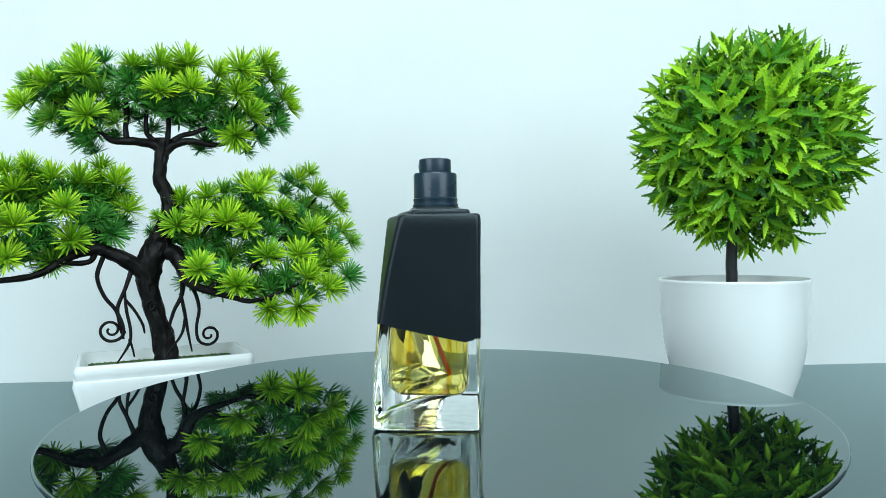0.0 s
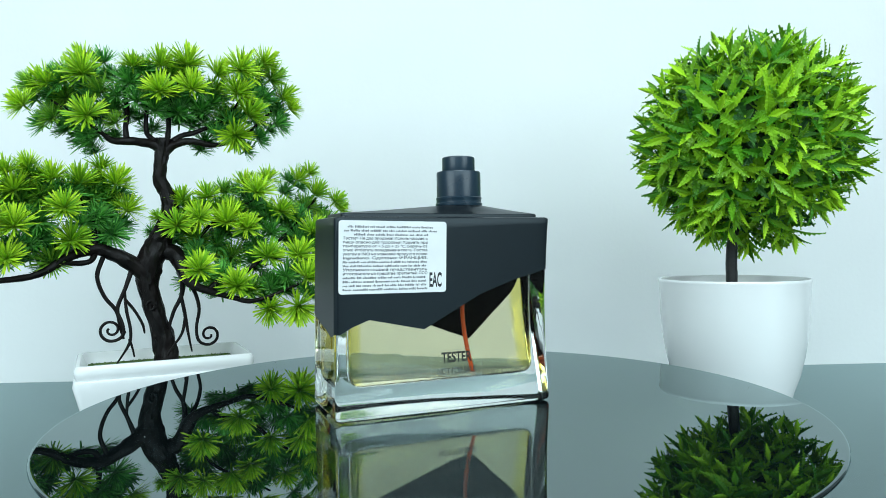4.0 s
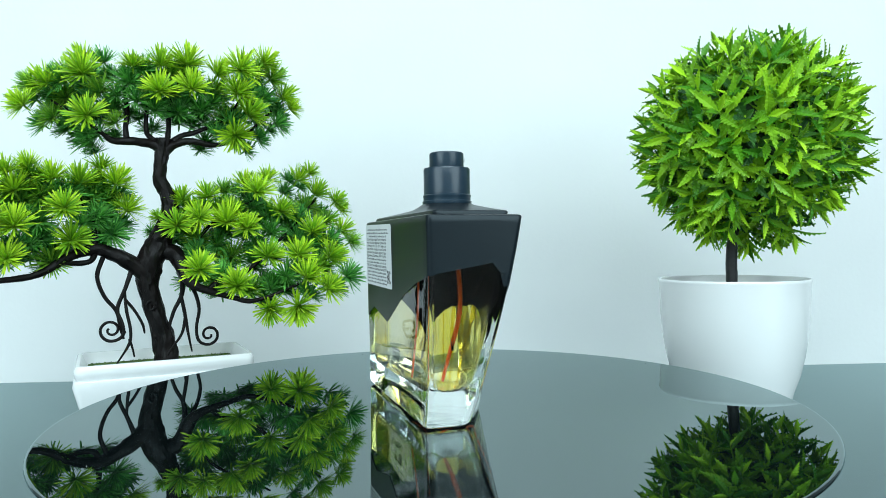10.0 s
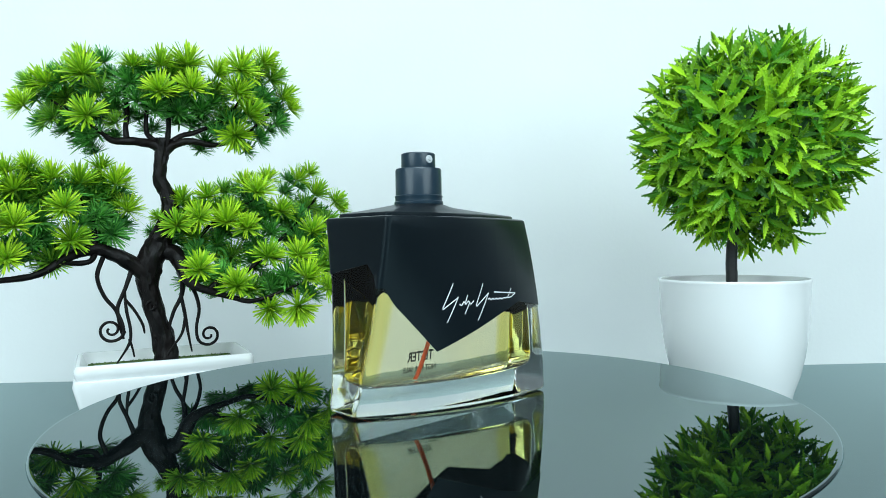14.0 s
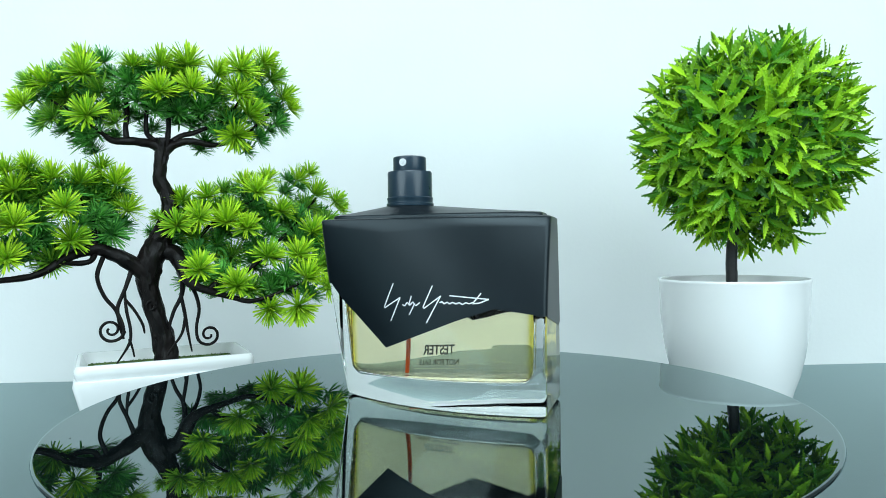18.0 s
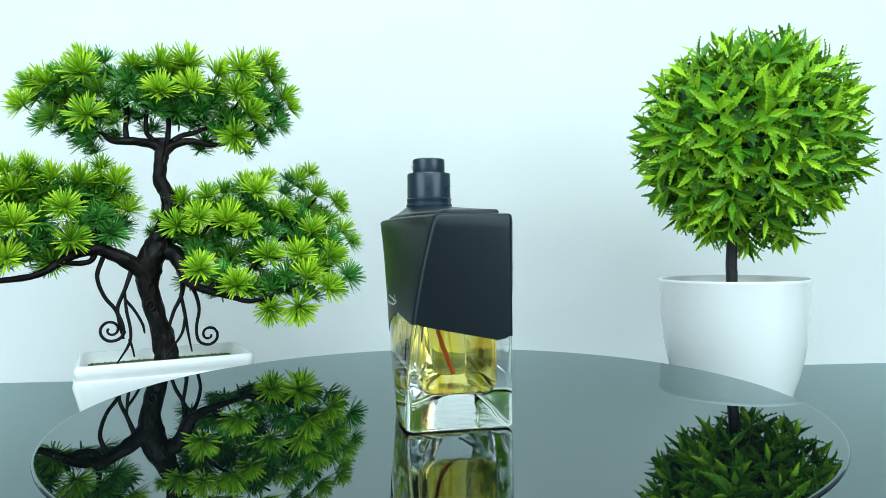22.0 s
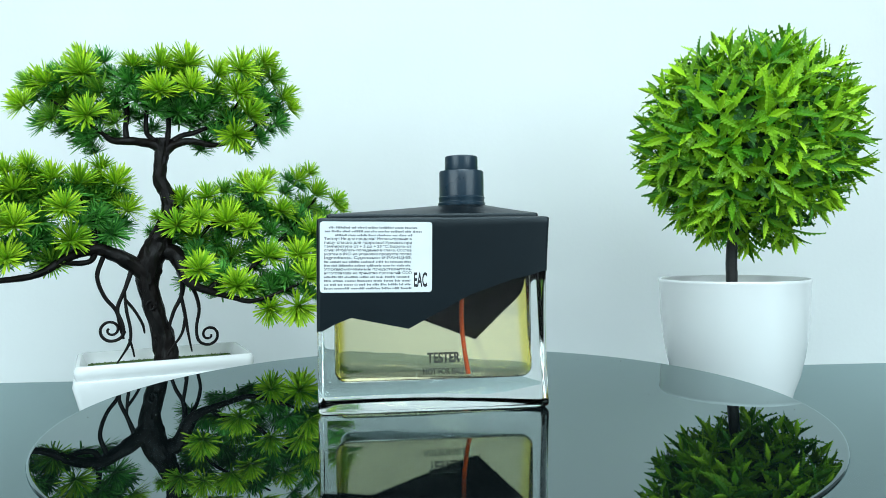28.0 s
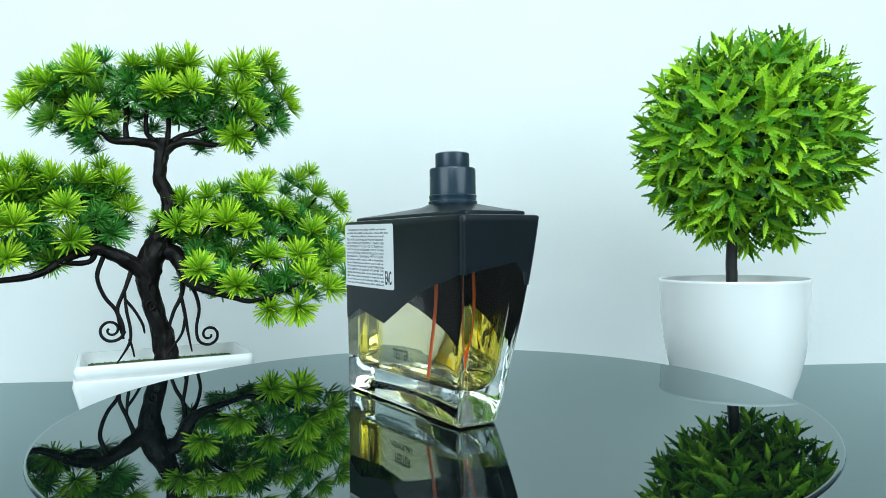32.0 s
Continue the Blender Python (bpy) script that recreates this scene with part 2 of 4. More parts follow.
def smooth_path(points, steps):
    """Catmull-Rom through points of any size."""
    p = [Vector(q) for q in points]
    p = [p[0] * 2 - p[1]] + p + [p[-1] * 2 - p[-2]]
    out = []
    for i in range(1, len(p) - 2):
        for s in range(steps):
            t = s / steps
            a, b, c, d = p[i - 1], p[i], p[i + 1], p[i + 2]
            out.append(0.5 * (2 * b + (c - a) * t + (2 * a - 5 * b + 4 * c - d) * t * t + (3 * b - a - 3 * c + d) * t ** 3))
    out.append(p[-2])
    return out


def tube(bm, points, segs=10, rough=0.0, steps=5):
    """A tapered tube through (x, y, z, radius)."""
    path = smooth_path([Vector(q) for q in points], steps)
    rings, prev = [], Vector((0.3, 1, 0.1))
    for i, q in enumerate(path):
        a, b = path[max(i - 1, 0)], path[min(i + 1, len(path) - 1)]
        d = (b.xyz - a.xyz).normalized()
        side = d.cross(prev).normalized()
        prev = side.cross(d).normalized()
        ring = []
        for k in range(segs):
            w = 2 * math.pi * k / segs
            r = max(q[3], 0.0002) * (1 + rough * noise.noise(Vector((q[0] * 220 + k * 1.7, q[1] * 220, q[2] * 150 + math.sin(w) * 2))))
            ring.append(q.xyz + side * (math.cos(w) * r) + prev * (math.sin(w) * r))
        rings.append(ring)
    loft(bm, rings)
    return bm


# ---------------------------------------------------------------- room and table
WALL_POSE = pose(0.0, 0.3462, 0.0, 0, 0, 2.3)
# dark end pieces are unseen, added to keep the coating's side reflections dark
for name, lo, hi in (("wall_north", -0.78, 0.80), ("wall_north_west", -1.6, -0.78), ("wall_north_east", 0.80, 1.6)):
    white = name == "wall_north"
    wall = boxed(name, (lo, 0.0, -0.85), (hi, 0.12, 1.7), WALL if white else DARK_PAINT)
    wall.matrix_basis = WALL_POSE
    tagged(wall, "smooth plain white painted wall behind the table" if white else "plain dark grey unseen wall, added to darken side reflections", "wall", kind="structure")
# unseen closing walls; the south one is white and near to brighten glass reflections
for name, lo, hi in (("wall_west", (-1.62, -2.2, -0.85), (-1.5, 0.27, 1.7)), ("wall_east", (1.5, -2.2, -0.85), (1.62, 0.40, 1.7)), ("wall_south", (-1.62, -1.92, -0.85), (1.62, -1.8, 1.7))):
    south = name == "wall_south"
    tagged(boxed(name, lo, hi, SOUTH_WHITE if south else DARK_PAINT), "plain white unseen wall, added to brighten reflections" if south else "plain dark grey unseen wall, added to darken side reflections", "wall", kind="structure")
tagged(boxed("ceiling", (-1.62, -2.32, 1.7), (1.62, 0.45, 1.8), ROOM), "plain light grey ceiling", "ceiling", kind="structure")
tagged(boxed("floor", (-1.62, -2.32, -0.95), (1.62, 0.45, -0.85), material("floor_grey", (0.2, 0.19, 0.18), 0.6)), "plain grey floor", "floor", kind="structure")

table = empty("table", pose(0, 0, 0))
tagged(table, "dark grey glossy table pushed against the white wall", "table")
bm = bmesh.new()
t_low, t_high = TABLE_Z - 0.03, TABLE_Z
back = lambda x: 0.3452 + x * math.tan(radians(2.3))
low = [(-0.75, -0.5, t_low), (0.75, -0.5, t_low), (0.75, back(0.75), t_low), (-0.75, back(-0.75), t_low)]
loft(bm, [low, [(x, y, t_high) for x, y, z in low]])
part("tabletop", bm, TABLE, table, smooth=False)
for x in (-0.68, 0.68):
    for y in (-0.44, 0.24):
        boxed("leg", (x - 0.025, y - 0.025, -0.85), (x + 0.025, y + 0.025, t_low), TABLE, table, 0.003)

rnd = random.Random(14)
bm = bmesh.new()
for _ in range(22):
    x, y, s = rnd.uniform(0.17, 0.27), rnd.uniform(-0.02, 0.16), rnd.uniform(0.0002, 0.0006)
    bmesh.ops.create_icosphere(bm, subdivisions=1, radius=s, matrix=Matrix.Translation((x, y, TABLE_Z + s * 0.4)) @ Matrix.Diagonal((rnd.uniform(0.8, 2.0), 1, 0.6, 1)))
tagged(part("crumbs", bm, DUST, table), kind="stuff")

# ---------------------------------------------------------------- turntable
turntable = empty("turntable", pose(AXIS_X, -0.0018, 0))
tagged(turntable, "round black glass turntable with a mirror-like top", "turntable")
part("disc", lathe([(0.06, -0.0016), (0.1419, -0.0016), (0.1424, -0.0012), (0.1424, -0.0007), (0.1422, -0.0003), (0.1419, -0.0001), (0.1416, 0.0), (0.1412, 0.0), (0.02, 0.0)], 160, 0.001, 0.0), DISC, turntable)
part("base", lathe([(0.075, TABLE_Z + 0.0005), (0.08, TABLE_Z + 0.004), (0.08, -0.012), (0.06, -0.0016)], 64), CAP_BLACK, turntable)
rnd = random.Random(5)
bm = bmesh.new()
for _ in range(36):
    r, w, s = 0.138 * math.sqrt(rnd.random()), rnd.uniform(0, 6.283), rnd.uniform(0.00008, 0.00022)
    x, y = r * math.cos(w), r * math.sin(w)
    bmesh.ops.create_icosphere(bm, subdivisions=1, radius=s, matrix=Matrix.Translation((x, y, s * 0.6)))
tagged(part("dust", bm, DUST, turntable), kind="stuff")

# ---------------------------------------------------------------- perfume bottle
MM = 0.001
TOP = 73.7
# corners in mm, foot and shoulder: A and B bound the labelled face, C and D the bowed face
FOOT = [Vector((14.1, -48.3)), Vector((22.0, 39.6)), Vector((6.7, 41.5)), Vector((-22.9, -45.0))]
HEAD = [Vector((14.7, -47.6)), Vector((20.5, 40.85)), Vector((-14.95, 43.5)), Vector((-11.95, -46.6))]
# the upright edges swell by this much at half height
SWELL = [Vector((-0.1, -0.2)), Vector((-1.3, -0.9)), Vector((-2.2, 0.0)), Vector((-2.55, 0.65))]
BOW_FOOT, BOW_HEAD, BOW_MID = 8.6, 5.7, -0.1
CORNER = 1.9


def crossing(p, d, q, e):
    k = d.x * e.y - d.y * e.x
    return p + d * (((q - p).x * e.y - (q - p).y * e.x) / k)


def corners(z, inset):
    """The four corners at height z, each face moved inwards by its inset."""
    s = z / TOP
    c = [a.lerp(b, s) + m * (4 * s * (1 - s)) for a, b, m in zip(FOOT, HEAD, SWELL)]
    lines = []
    for i in range(4):
        p, q = c[i], c[(i + 1) % 4]
        d = (q - p).normalized()
        lines.append((p + Vector((-d.y, d.x)) * inset[i], d))
    return [crossing(*lines[i - 1], *lines[i]) for i in range(4)]


def on_face(i, f, z, inset=(0, 0, 0, 0), bow=1.0):
    """A point on face i (0 label, 1 narrow, 2 bowed, 3 wide side), f along it."""
    c = corners(z, inset)
    p, q = c[i], c[(i + 1) % 4]
    out = p.lerp(q, f)
    if i == 2:
        d = (q - p).normalized()
        s = z / TOP
        out = out - Vector((-d.y, d.x)) * (BOW_FOOT + (BOW_HEAD - BOW_FOOT) * s + BOW_MID * math.sin(math.pi * s)) * bow * 4 * f * (1 - f)
    return out


# lower edge of the coating: (fraction along the face, height in mm)
EDGE = [
    [(0.0, 31.5), (0.145, 36.3), (0.39, 31.6), (0.66, 44.0), (0.84, 49.4), (1.0, 52.6)],
    [(0.0, 52.6), (0.74, 56.7), (0.97, 49.5), (1.0, 48.2)],
    [(0.0, 48.2), (0.30, 23.3), (0.63, 34.7), (0.79, 39.4), (0.93, 37.4), (1.0, 36.5)],
    [(0.0, 36.5), (0.85, 30.3), (1.0, 31.5)],
]
SAMPLES = [sorted({*[round(k / 14, 4) for k in range(1, 14)], *[f for f, z in e if 0.08 < f < 0.92]}) for e in EDGE]


def edge_height(i, f):
    e = EDGE[i]
    for (a, za), (b, zb) in zip(e, e[1:]):
        if f <= b:
            return za + (zb - za) * (f - a) / (b - a)
    return e[-1][1]


def outline(z, inset=(0, 0, 0, 0), r=CORNER, bow=1.0):
    """The rounded outline at height z (mm), counter-clockwise, with face and fraction of each point."""
    pts = []
    c = corners(z, inset)
    for i in range(4):
        size = (c[(i + 1) % 4] - c[i]).length
        before = (c[i] - c[i - 1]).length
        a = on_face((i - 1) % 4, 1 - min(r / before, 0.3), z, inset, bow)
        b = on_face(i, min(r / size, 0.3), z, inset, bow)
        for k in range(7):
            t = k / 6
            p = a * (1 - t) ** 2 + c[i] * 2 * t * (1 - t) + b * t * t
            pts.append((p, i, 0.0))
        e0 = min(r / size, 0.3)
        for f in SAMPLES[i]:
            if e0 + 0.01 < f < 1 - e0 - 0.01:
                pts.append((on_face(i, f, z, inset, bow), i, f))
            else:
                g = e0 + 0.01 + (1 - 2 * e0 - 0.02) * f
                pts.append((on_face(i, g, z, inset, bow), i, g))
    return pts


def ring3(z, inset=0.0, r=CORNER, bow=1.0):
    ins = (inset,) * 4 if isinstance(inset, (int, float)) else inset
    return [(p.x * MM, p.y * MM, z * MM) for p, i, f in outline(z, ins, r, bow)]


bottle = empty("perfume_bottle", pose(AXIS_X, 0, 0.0003))
tagged(bottle, "clear glass perfume tester bottle with jagged black coating and yellow perfume", "perfume bottle")

# solid glass
bm = bmesh.new()
levels = [(0.5, 7.6), (0.5, 7.2), (0.5, 6.4), (0.42, 5.4), (0.26, 4.2), (0.08, 3.0), (0.0, 1.9), (0.06, 1.3), (0.25, 0.9), (0.8, 0.3), (1.6, 0.0)] + [(1.6 + (71.4) * k / 14, 0.0) for k in range(1, 15)]
rows = loft(bm, [ring3(z, i) for z, i in levels])
under = {v for row in rows[:7] for v in row}
for f in bm.faces:
    f.material_index = 1 if all(v in under for v in f.verts) else 0
part("glass_body", bm, [GLASS, GLASS_FOOT], bottle, "thick clear glass body")

# perfume in its rounded hollow
WALLS = (4.0, 5.4, 4.0, 5.9)
bm = bmesh.new()
rings = []
for k in range(7):
    w = k / 6 * math.pi / 2
    g = 5.0 * (1 - math.sin(w))
    rings.append(ring3(10.8 + 5.0 * (1 - math.cos(w)), tuple(q + g for q in WALLS), max(4.5 - g * 0.7, 1.0)))
rings += [ring3(15.8 + (62 - 15.8) * k / 9, WALLS, 4.5) for k in range(1, 10)]
loft(bm, rings)
part("perfume", bm, PERFUME, bottle, "pale yellow liquid, golden along its length")

# black coating: a thin skin over the glass, cut off along the jagged edge
bm = bmesh.new()
lows = [edge_height(i, f) for p, i, f in outline(40, (-0.25,) * 4)]
steps = 10
zs = lambda low, k: low + (72.9 - low) * k / steps


def column(inset, zlist):
    """Points of the outline, each at its own height."""
    pts = []
    cache = {}
    for j, z in enumerate(zlist):
        key = round(z, 2)
        if key not in cache:
            cache[key] = outline(key, (inset,) * 4)
        p = cache[key][j][0]
        pts.append((p.x * MM, p.y * MM, z * MM))
    return pts


rings = [column(0.15, [zs(low, k) for low in lows]) for k in range(steps, -1, -1)]
rings += [column(-0.25, [zs(low, k) for low in lows]) for k in range(steps + 1)]
rings.append(ring3(73.5, 0.1))
rings.append(ring3(73.75, 0.8))
loft(bm, rings, False, True)
bm.faces.ensure_lookup_table()
for k in range(len(lows) * steps):
    bm.faces[k].material_index = 1
part("coating", bm, [COATING, COATING_BACK], bottle, "satin black coating with a zigzag lower edge")

# stepped shoulder plate rising to the pump
CAP = Vector((-0.2, 10.7))
bm = bmesh.new()
rings = [ring3(73.6, 3.4), ring3(74.7, 3.4), ring3(75.2, 3.7), ring3(75.4, 4.3)]
last = [Vector(p) for p in rings[-1]]
for t, z in ((0.35, 76.5), (0.7, 77.8), (1.0, 79.0)):
    ring = []
    for p in last:
        d = (p.xy / MM - CAP)
        q = p.xy / MM * (1 - t) + (CAP + d.normalized() * 9.6) * t
        ring.append((q.x * MM, q.y * MM, z * MM))
    rings.append(ring)
loft(bm, rings)
part("shoulder", bm, COATING, bottle)

cx, cy = CAP.x * MM, CAP.y * MM
part("collar", lathe([(0.0094, 0.0787), (0.0096, 0.0792), (0.0096, 0.0800), (0.0092, 0.0803), (0.0092, 0.0815), (0.0094, 0.0818), (0.0094, 0.0823), (0.00905, 0.0826), (0.00905, 0.0923), (0.0088, 0.0929), (0.0070, 0.0932)], 64, cx, cy), CAP_BLACK, bottle, "black plastic pump collar with grooves")
button = part("spray_button", lathe([(0.0066, 0.0929), (0.0067, 0.0933), (0.0067, 0.0982), (0.0066, 0.0987), (0.0062, 0.0990), (0.0040, 0.0990), (0.0034, 0.0987)], 64, cx, cy), CAP_BLACK, bottle)
nd = Vector((math.cos(radians(170.5)), math.sin(radians(170.5)), 0))
bm = bmesh.new()
rot = nd.to_track_quat("Z", "Y").to_matrix().to_4x4()
for r, h, off in ((0.0016, 0.0006, 0.0066), (0.0006, 0.0010, 0.0068)):
    bmesh.ops.create_cone(bm, cap_ends=True, segments=24, radius1=r, radius2=r * 0.92, depth=h, matrix=Matrix.Translation(Vector((cx, cy, 0.0963)) + nd * off) @ rot)
part("nozzle", bm, CHROME, button, "small pale spray nozzle")

# dip tube
bm = bmesh.new()
tube(bm, [(cx, cy, 0.0620, 0.0009), (-0.0018, cy - 0.0001, 0.050, 0.0009), (-0.0024, 0.0098, 0.041, 0.0009), (-0.0014, 0.0094, 0.033, 0.0009), (0.0016, 0.0096, 0.0235, 0.0009), (0.0062, 0.0106, 0.0114, 0.0009)], 12)
part("dip_tube", bm, ORANGE, bottle, "orange-red plastic dip tube")


def face_frame(i, f, z, out):
    """A pose on face i with x along it, y up and z outwards."""
    a, b = on_face(i, max(f - 0.02, 0), z), on_face(i, min(f + 0.02, 1), z)
    d = (b - a).normalized()
    o = on_face(i, f, z)
    n = Vector((d.y, -d.x))
    o = o + n * out
    m = Matrix(((d.x, 0, n.x, o.x * MM), (d.y, 0, n.y, o.y * MM), (0, 1, 0, z * MM), (0, 0, 0, 1)))
    return m


def text_mesh(name, body, size, m, mat, parent, squeeze=1.0, align="LEFT", bold=0.0, width=None):
    cu = bpy.data.curves.new(name, "FONT")
    cu.body, cu.size, cu.align_x, cu.offset = body, size, align, bold
    tmp = new(name, cu)
    bpy.context.view_layer.update()
    me = bpy.data.meshes.new_from_object(tmp.evaluated_get(bpy.context.evaluated_depsgraph_get()))
    bpy.data.objects.remove(tmp)
    bpy.data.curves.remove(cu)
    xs = [v.co.x for v in me.vertices]
    if width and xs:
        squeeze = width / (max(xs) - min(xs))
    me.transform(m @ Matrix.Diagonal((squeeze, 1, 1, 1)))
    me.materials.clear()
    me.materials.append(mat)
    ob = new(name, me)
    ob.parent = parent
    return ob


# white paper label on the flat face
LAB_W, LAB_H = 0.0419, 0.0265
lab_at = face_frame(0, 0.0, 46.0, 0.33) @ Matrix.Translation((0.0011, 0, 0)) @ Matrix.Rotation(radians(-0.9), 4, "Z") @ Matrix.Rotation(radians(1.0), 4, "X")
bm = box(bmesh.new(), (0, 0, 0), (LAB_W, LAB_H, 0.0001))
upright = [e for e in bm.edges if abs(e.verts[0].co.z - e.verts[1].co.z) > 1e-6]
bmesh.ops.bevel(bm, geom=upright, offset=0.0012, segments=5, affect="EDGES", profile=0.5)
bmesh.ops.transform(bm, matrix=lab_at, verts=bm.verts)
sticker = part("paper_label", bm, PAPER, bottle, "white printed paper label", smooth=False)
ink_at = lab_at @ Matrix.Translation((0, 0, 0.00012))
ROWS = ["", "", "", "Тестер! Не для продажи! Использование в", "пищу опасно для здоровья! Хранить при", "температуре от + 5 до + 25 °C. Беречь от",
        "огня! Избегать попадания в глаза. Состав", "указан в INCI на упаковке продукта после", "Ingredients. Сделано: ФРАНЦИЯ.", "", "",
        "Уполномоченный представитель", "изготовителя на принятие претензий: ООО", "", "", "", ""]
rnd = random.Random(3)
for k, row in enumerate(ROWS):
    y = LAB_H - 0.0026 - k * 0.00142
    left, right = 0.0015, 0.0341
    if k < 3:
        left, right = ((0.0033, 0.0368), (0.0019, 0.0383), (0.0056, 0.0346))[k]
    if row:
        text_mesh("print_line", row, 0.00136, ink_at @ Matrix.Translation((left, y, 0)), TEXT_INK, sticker, width=right - left, bold=0.00003)
    else:
        bm = bmesh.new()
        x, word = left, rnd.randint(3, 9)
        while x < right - 0.0003:
            w, h = min(rnd.uniform(0.00030, 0.00062), right - x), rnd.choice((0.00052, 0.00058, 0.00078))
            bm.faces.new([bm.verts.new(ink_at @ Vector(q)) for q in ((x, y, 0), (x + w, y, 0), (x + w, y + h, 0), (x, y + h, 0))])
            word -= 1
            x += w + (0.00013 if word else 0.0006)
            word = word or rnd.randint(3, 9)
        part("print_line", bm, FAINT_INK, sticker, smooth=False)
text_mesh("conformity_mark", "EAC", 0.0074, ink_at @ Matrix.Translation((0.0349, 0.0022, 0)), INK, sticker, width=0.0050, bold=0.0002)

# tester print, bonded to the glass below
tm = face_frame(0, 0.539, 15.2, -0.15)
rise = tm.inverted() @ face_frame(0, 0.539, 21.2, -0.15).translation
tm = tm @ Matrix.Rotation(math.atan2(rise.z, rise.y), 4, "X")
text_mesh("tester_print", "TESTER", 0.0054, tm @ Matrix.Translation((0, 0.0033, 0)), GREY_INK, bottle, align="CENTER", width=0.0127, bold=0.00016)
text_mesh("tester_print", "NOT FOR SALE", 0.0034, tm @ Matrix.Translation((0, -0.0012, 0)), GREY_INK, bottle, align="CENTER", width=0.0160, bold=0.0001)

bm = bmesh.new()
for lo, hi in (((-0.0105, -0.0030), (0.0105, -0.00292)), ((-0.0105, 0.0078), (0.0105, 0.00788)), ((-0.0105, -0.00292), (-0.01042, 0.0078)), ((0.01042, -0.00292), (0.0105, 0.0078))):
    bm.faces.new([bm.verts.new(tm @ Vector((x, y, 0))) for x, y in ((lo[0], lo[1]), (hi[0], lo[1]), (hi[0], hi[1]), (lo[0], hi[1]))])
part("sticker_border", bm, CLEAR_EDGE, bottle, "faint edge of a clear sticker", smooth=False)

# white scribbled strokes on the bowed face, as plain ribbons
STROKES = [
    [(0.11, 1.0), (0.015, 0.39), (0.02, 0.36), (0.18, 0.64)], [(0.18, 0.64), (0.08, 0.02)],
    [(0.20, 0.46), (0.225, 0.42), (0.25, 0.52), (0.275, 0.44), (0.305, 0.53), (0.335, 0.43), (0.375, 0.52)], [(0.29, 0.68), (0.265, 0.44)], [(0.325, 0.50), (0.27, 0.19)],
    [(0.49, 0.95), (0.405, 0.40), (0.415, 0.37), (0.57, 0.69)], [(0.57, 0.69), (0.44, 0.0)],
    [(0.56, 0.52), (0.585, 0.55), (0.605, 0.49), (0.63, 0.54), (0.655, 0.49), (0.68, 0.54), (0.71, 0.49), (0.74, 0.53), (0.77, 0.48), (0.80, 0.53), (0.83, 0.50), (0.87, 0.54), (0.93, 0.76)],
    [(0.65, 0.70), (1.0, 0.61), (0.92, 0.52), (0.86, 0.50)],
]
bm = bmesh.new()
F0, F1, Z0, Z1 = 0.293, 0.768, 33.8, 48.7


def bowed_point(a, b, out=0.34):
    f, z = F0 + (F1 - F0) * a, Z0 + (Z1 - Z0) * b
    m = face_frame(2, f, z, out)
    return m.translation, m.col[0].xyz


for stroke in STROKES:
    for (a, b), (c, d) in zip(stroke, stroke[1:]):
        n = 8
        pts = [bowed_point(a + (c - a) * k / n, b + (d - b) * k / n) for k in range(n + 1)]
        for (p, u), (q, w) in zip(pts, pts[1:]):
            along = (q - p).normalized()
            side = along.cross(u.cross(Vector((0, 0, 1)))).normalized() * 0.00023
            bm.faces.new([bm.verts.new(x) for x in (p - side, q - side, q + side, p + side)])
part("white_strokes", bm, WHITE_INK, bottle, "thin white hand-drawn strokes", smooth=False)

# ---------------------------------------------------------------- topiary in a round pot
PX, PY = 0.1985, 0.1863
pot = empty("flower_pot", pose(PX, PY, TABLE_Z))
tagged(pot, "round glossy white plastic flower pot with a thin rim", "flower pot")
prof = [(0.0284, 0.0000), (0.0317, 0.0000), (0.0333, 0.0015), (0.0364, 0.0158), (0.0404, 0.0271), (0.0435, 0.0404), (0.0456, 0.0536), (0.0469, 0.0687), (0.0475, 0.0858), (0.0479, 0.0888), (0.0481, 0.0900), (0.0476, 0.0910), (0.0467, 0.0908), (0.0462, 0.0896), (0.0454, 0.0773), (0.0445, 0.0650), (0.0407, 0.0631)]
part("pot_body", lathe(prof, 96), PLASTIC_WHITE, pot, smooth=True)
part("filling", lathe([(0.0446, 0.0612), (0.0444, 0.0668), (0.028, 0.0692), (0.006, 0.0706)], 48), STEM, pot, "dark filling inside the pot")

topiary = empty("topiary_plant", pose(PX, PY, TABLE_Z + 0.0706) @ Matrix.Scale(0.946, 4))
tagged(topiary, "artificial ball-shaped topiary with fresh green serrated leaves", "artificial plant")
BALL = Vector((0.0112, 0.0, 0.1175))
bm = bmesh.new()
tube(bm, [(-0.0005, 0, -0.004, 0.0042), (-0.0005, 0, 0.02, 0.0040), (0.0, 0, 0.045, 0.0038), (0.006, 0, 0.10, 0.003)], 14, 0.12)
part("stem", bm, STEM, topiary, "thin black textured stem")


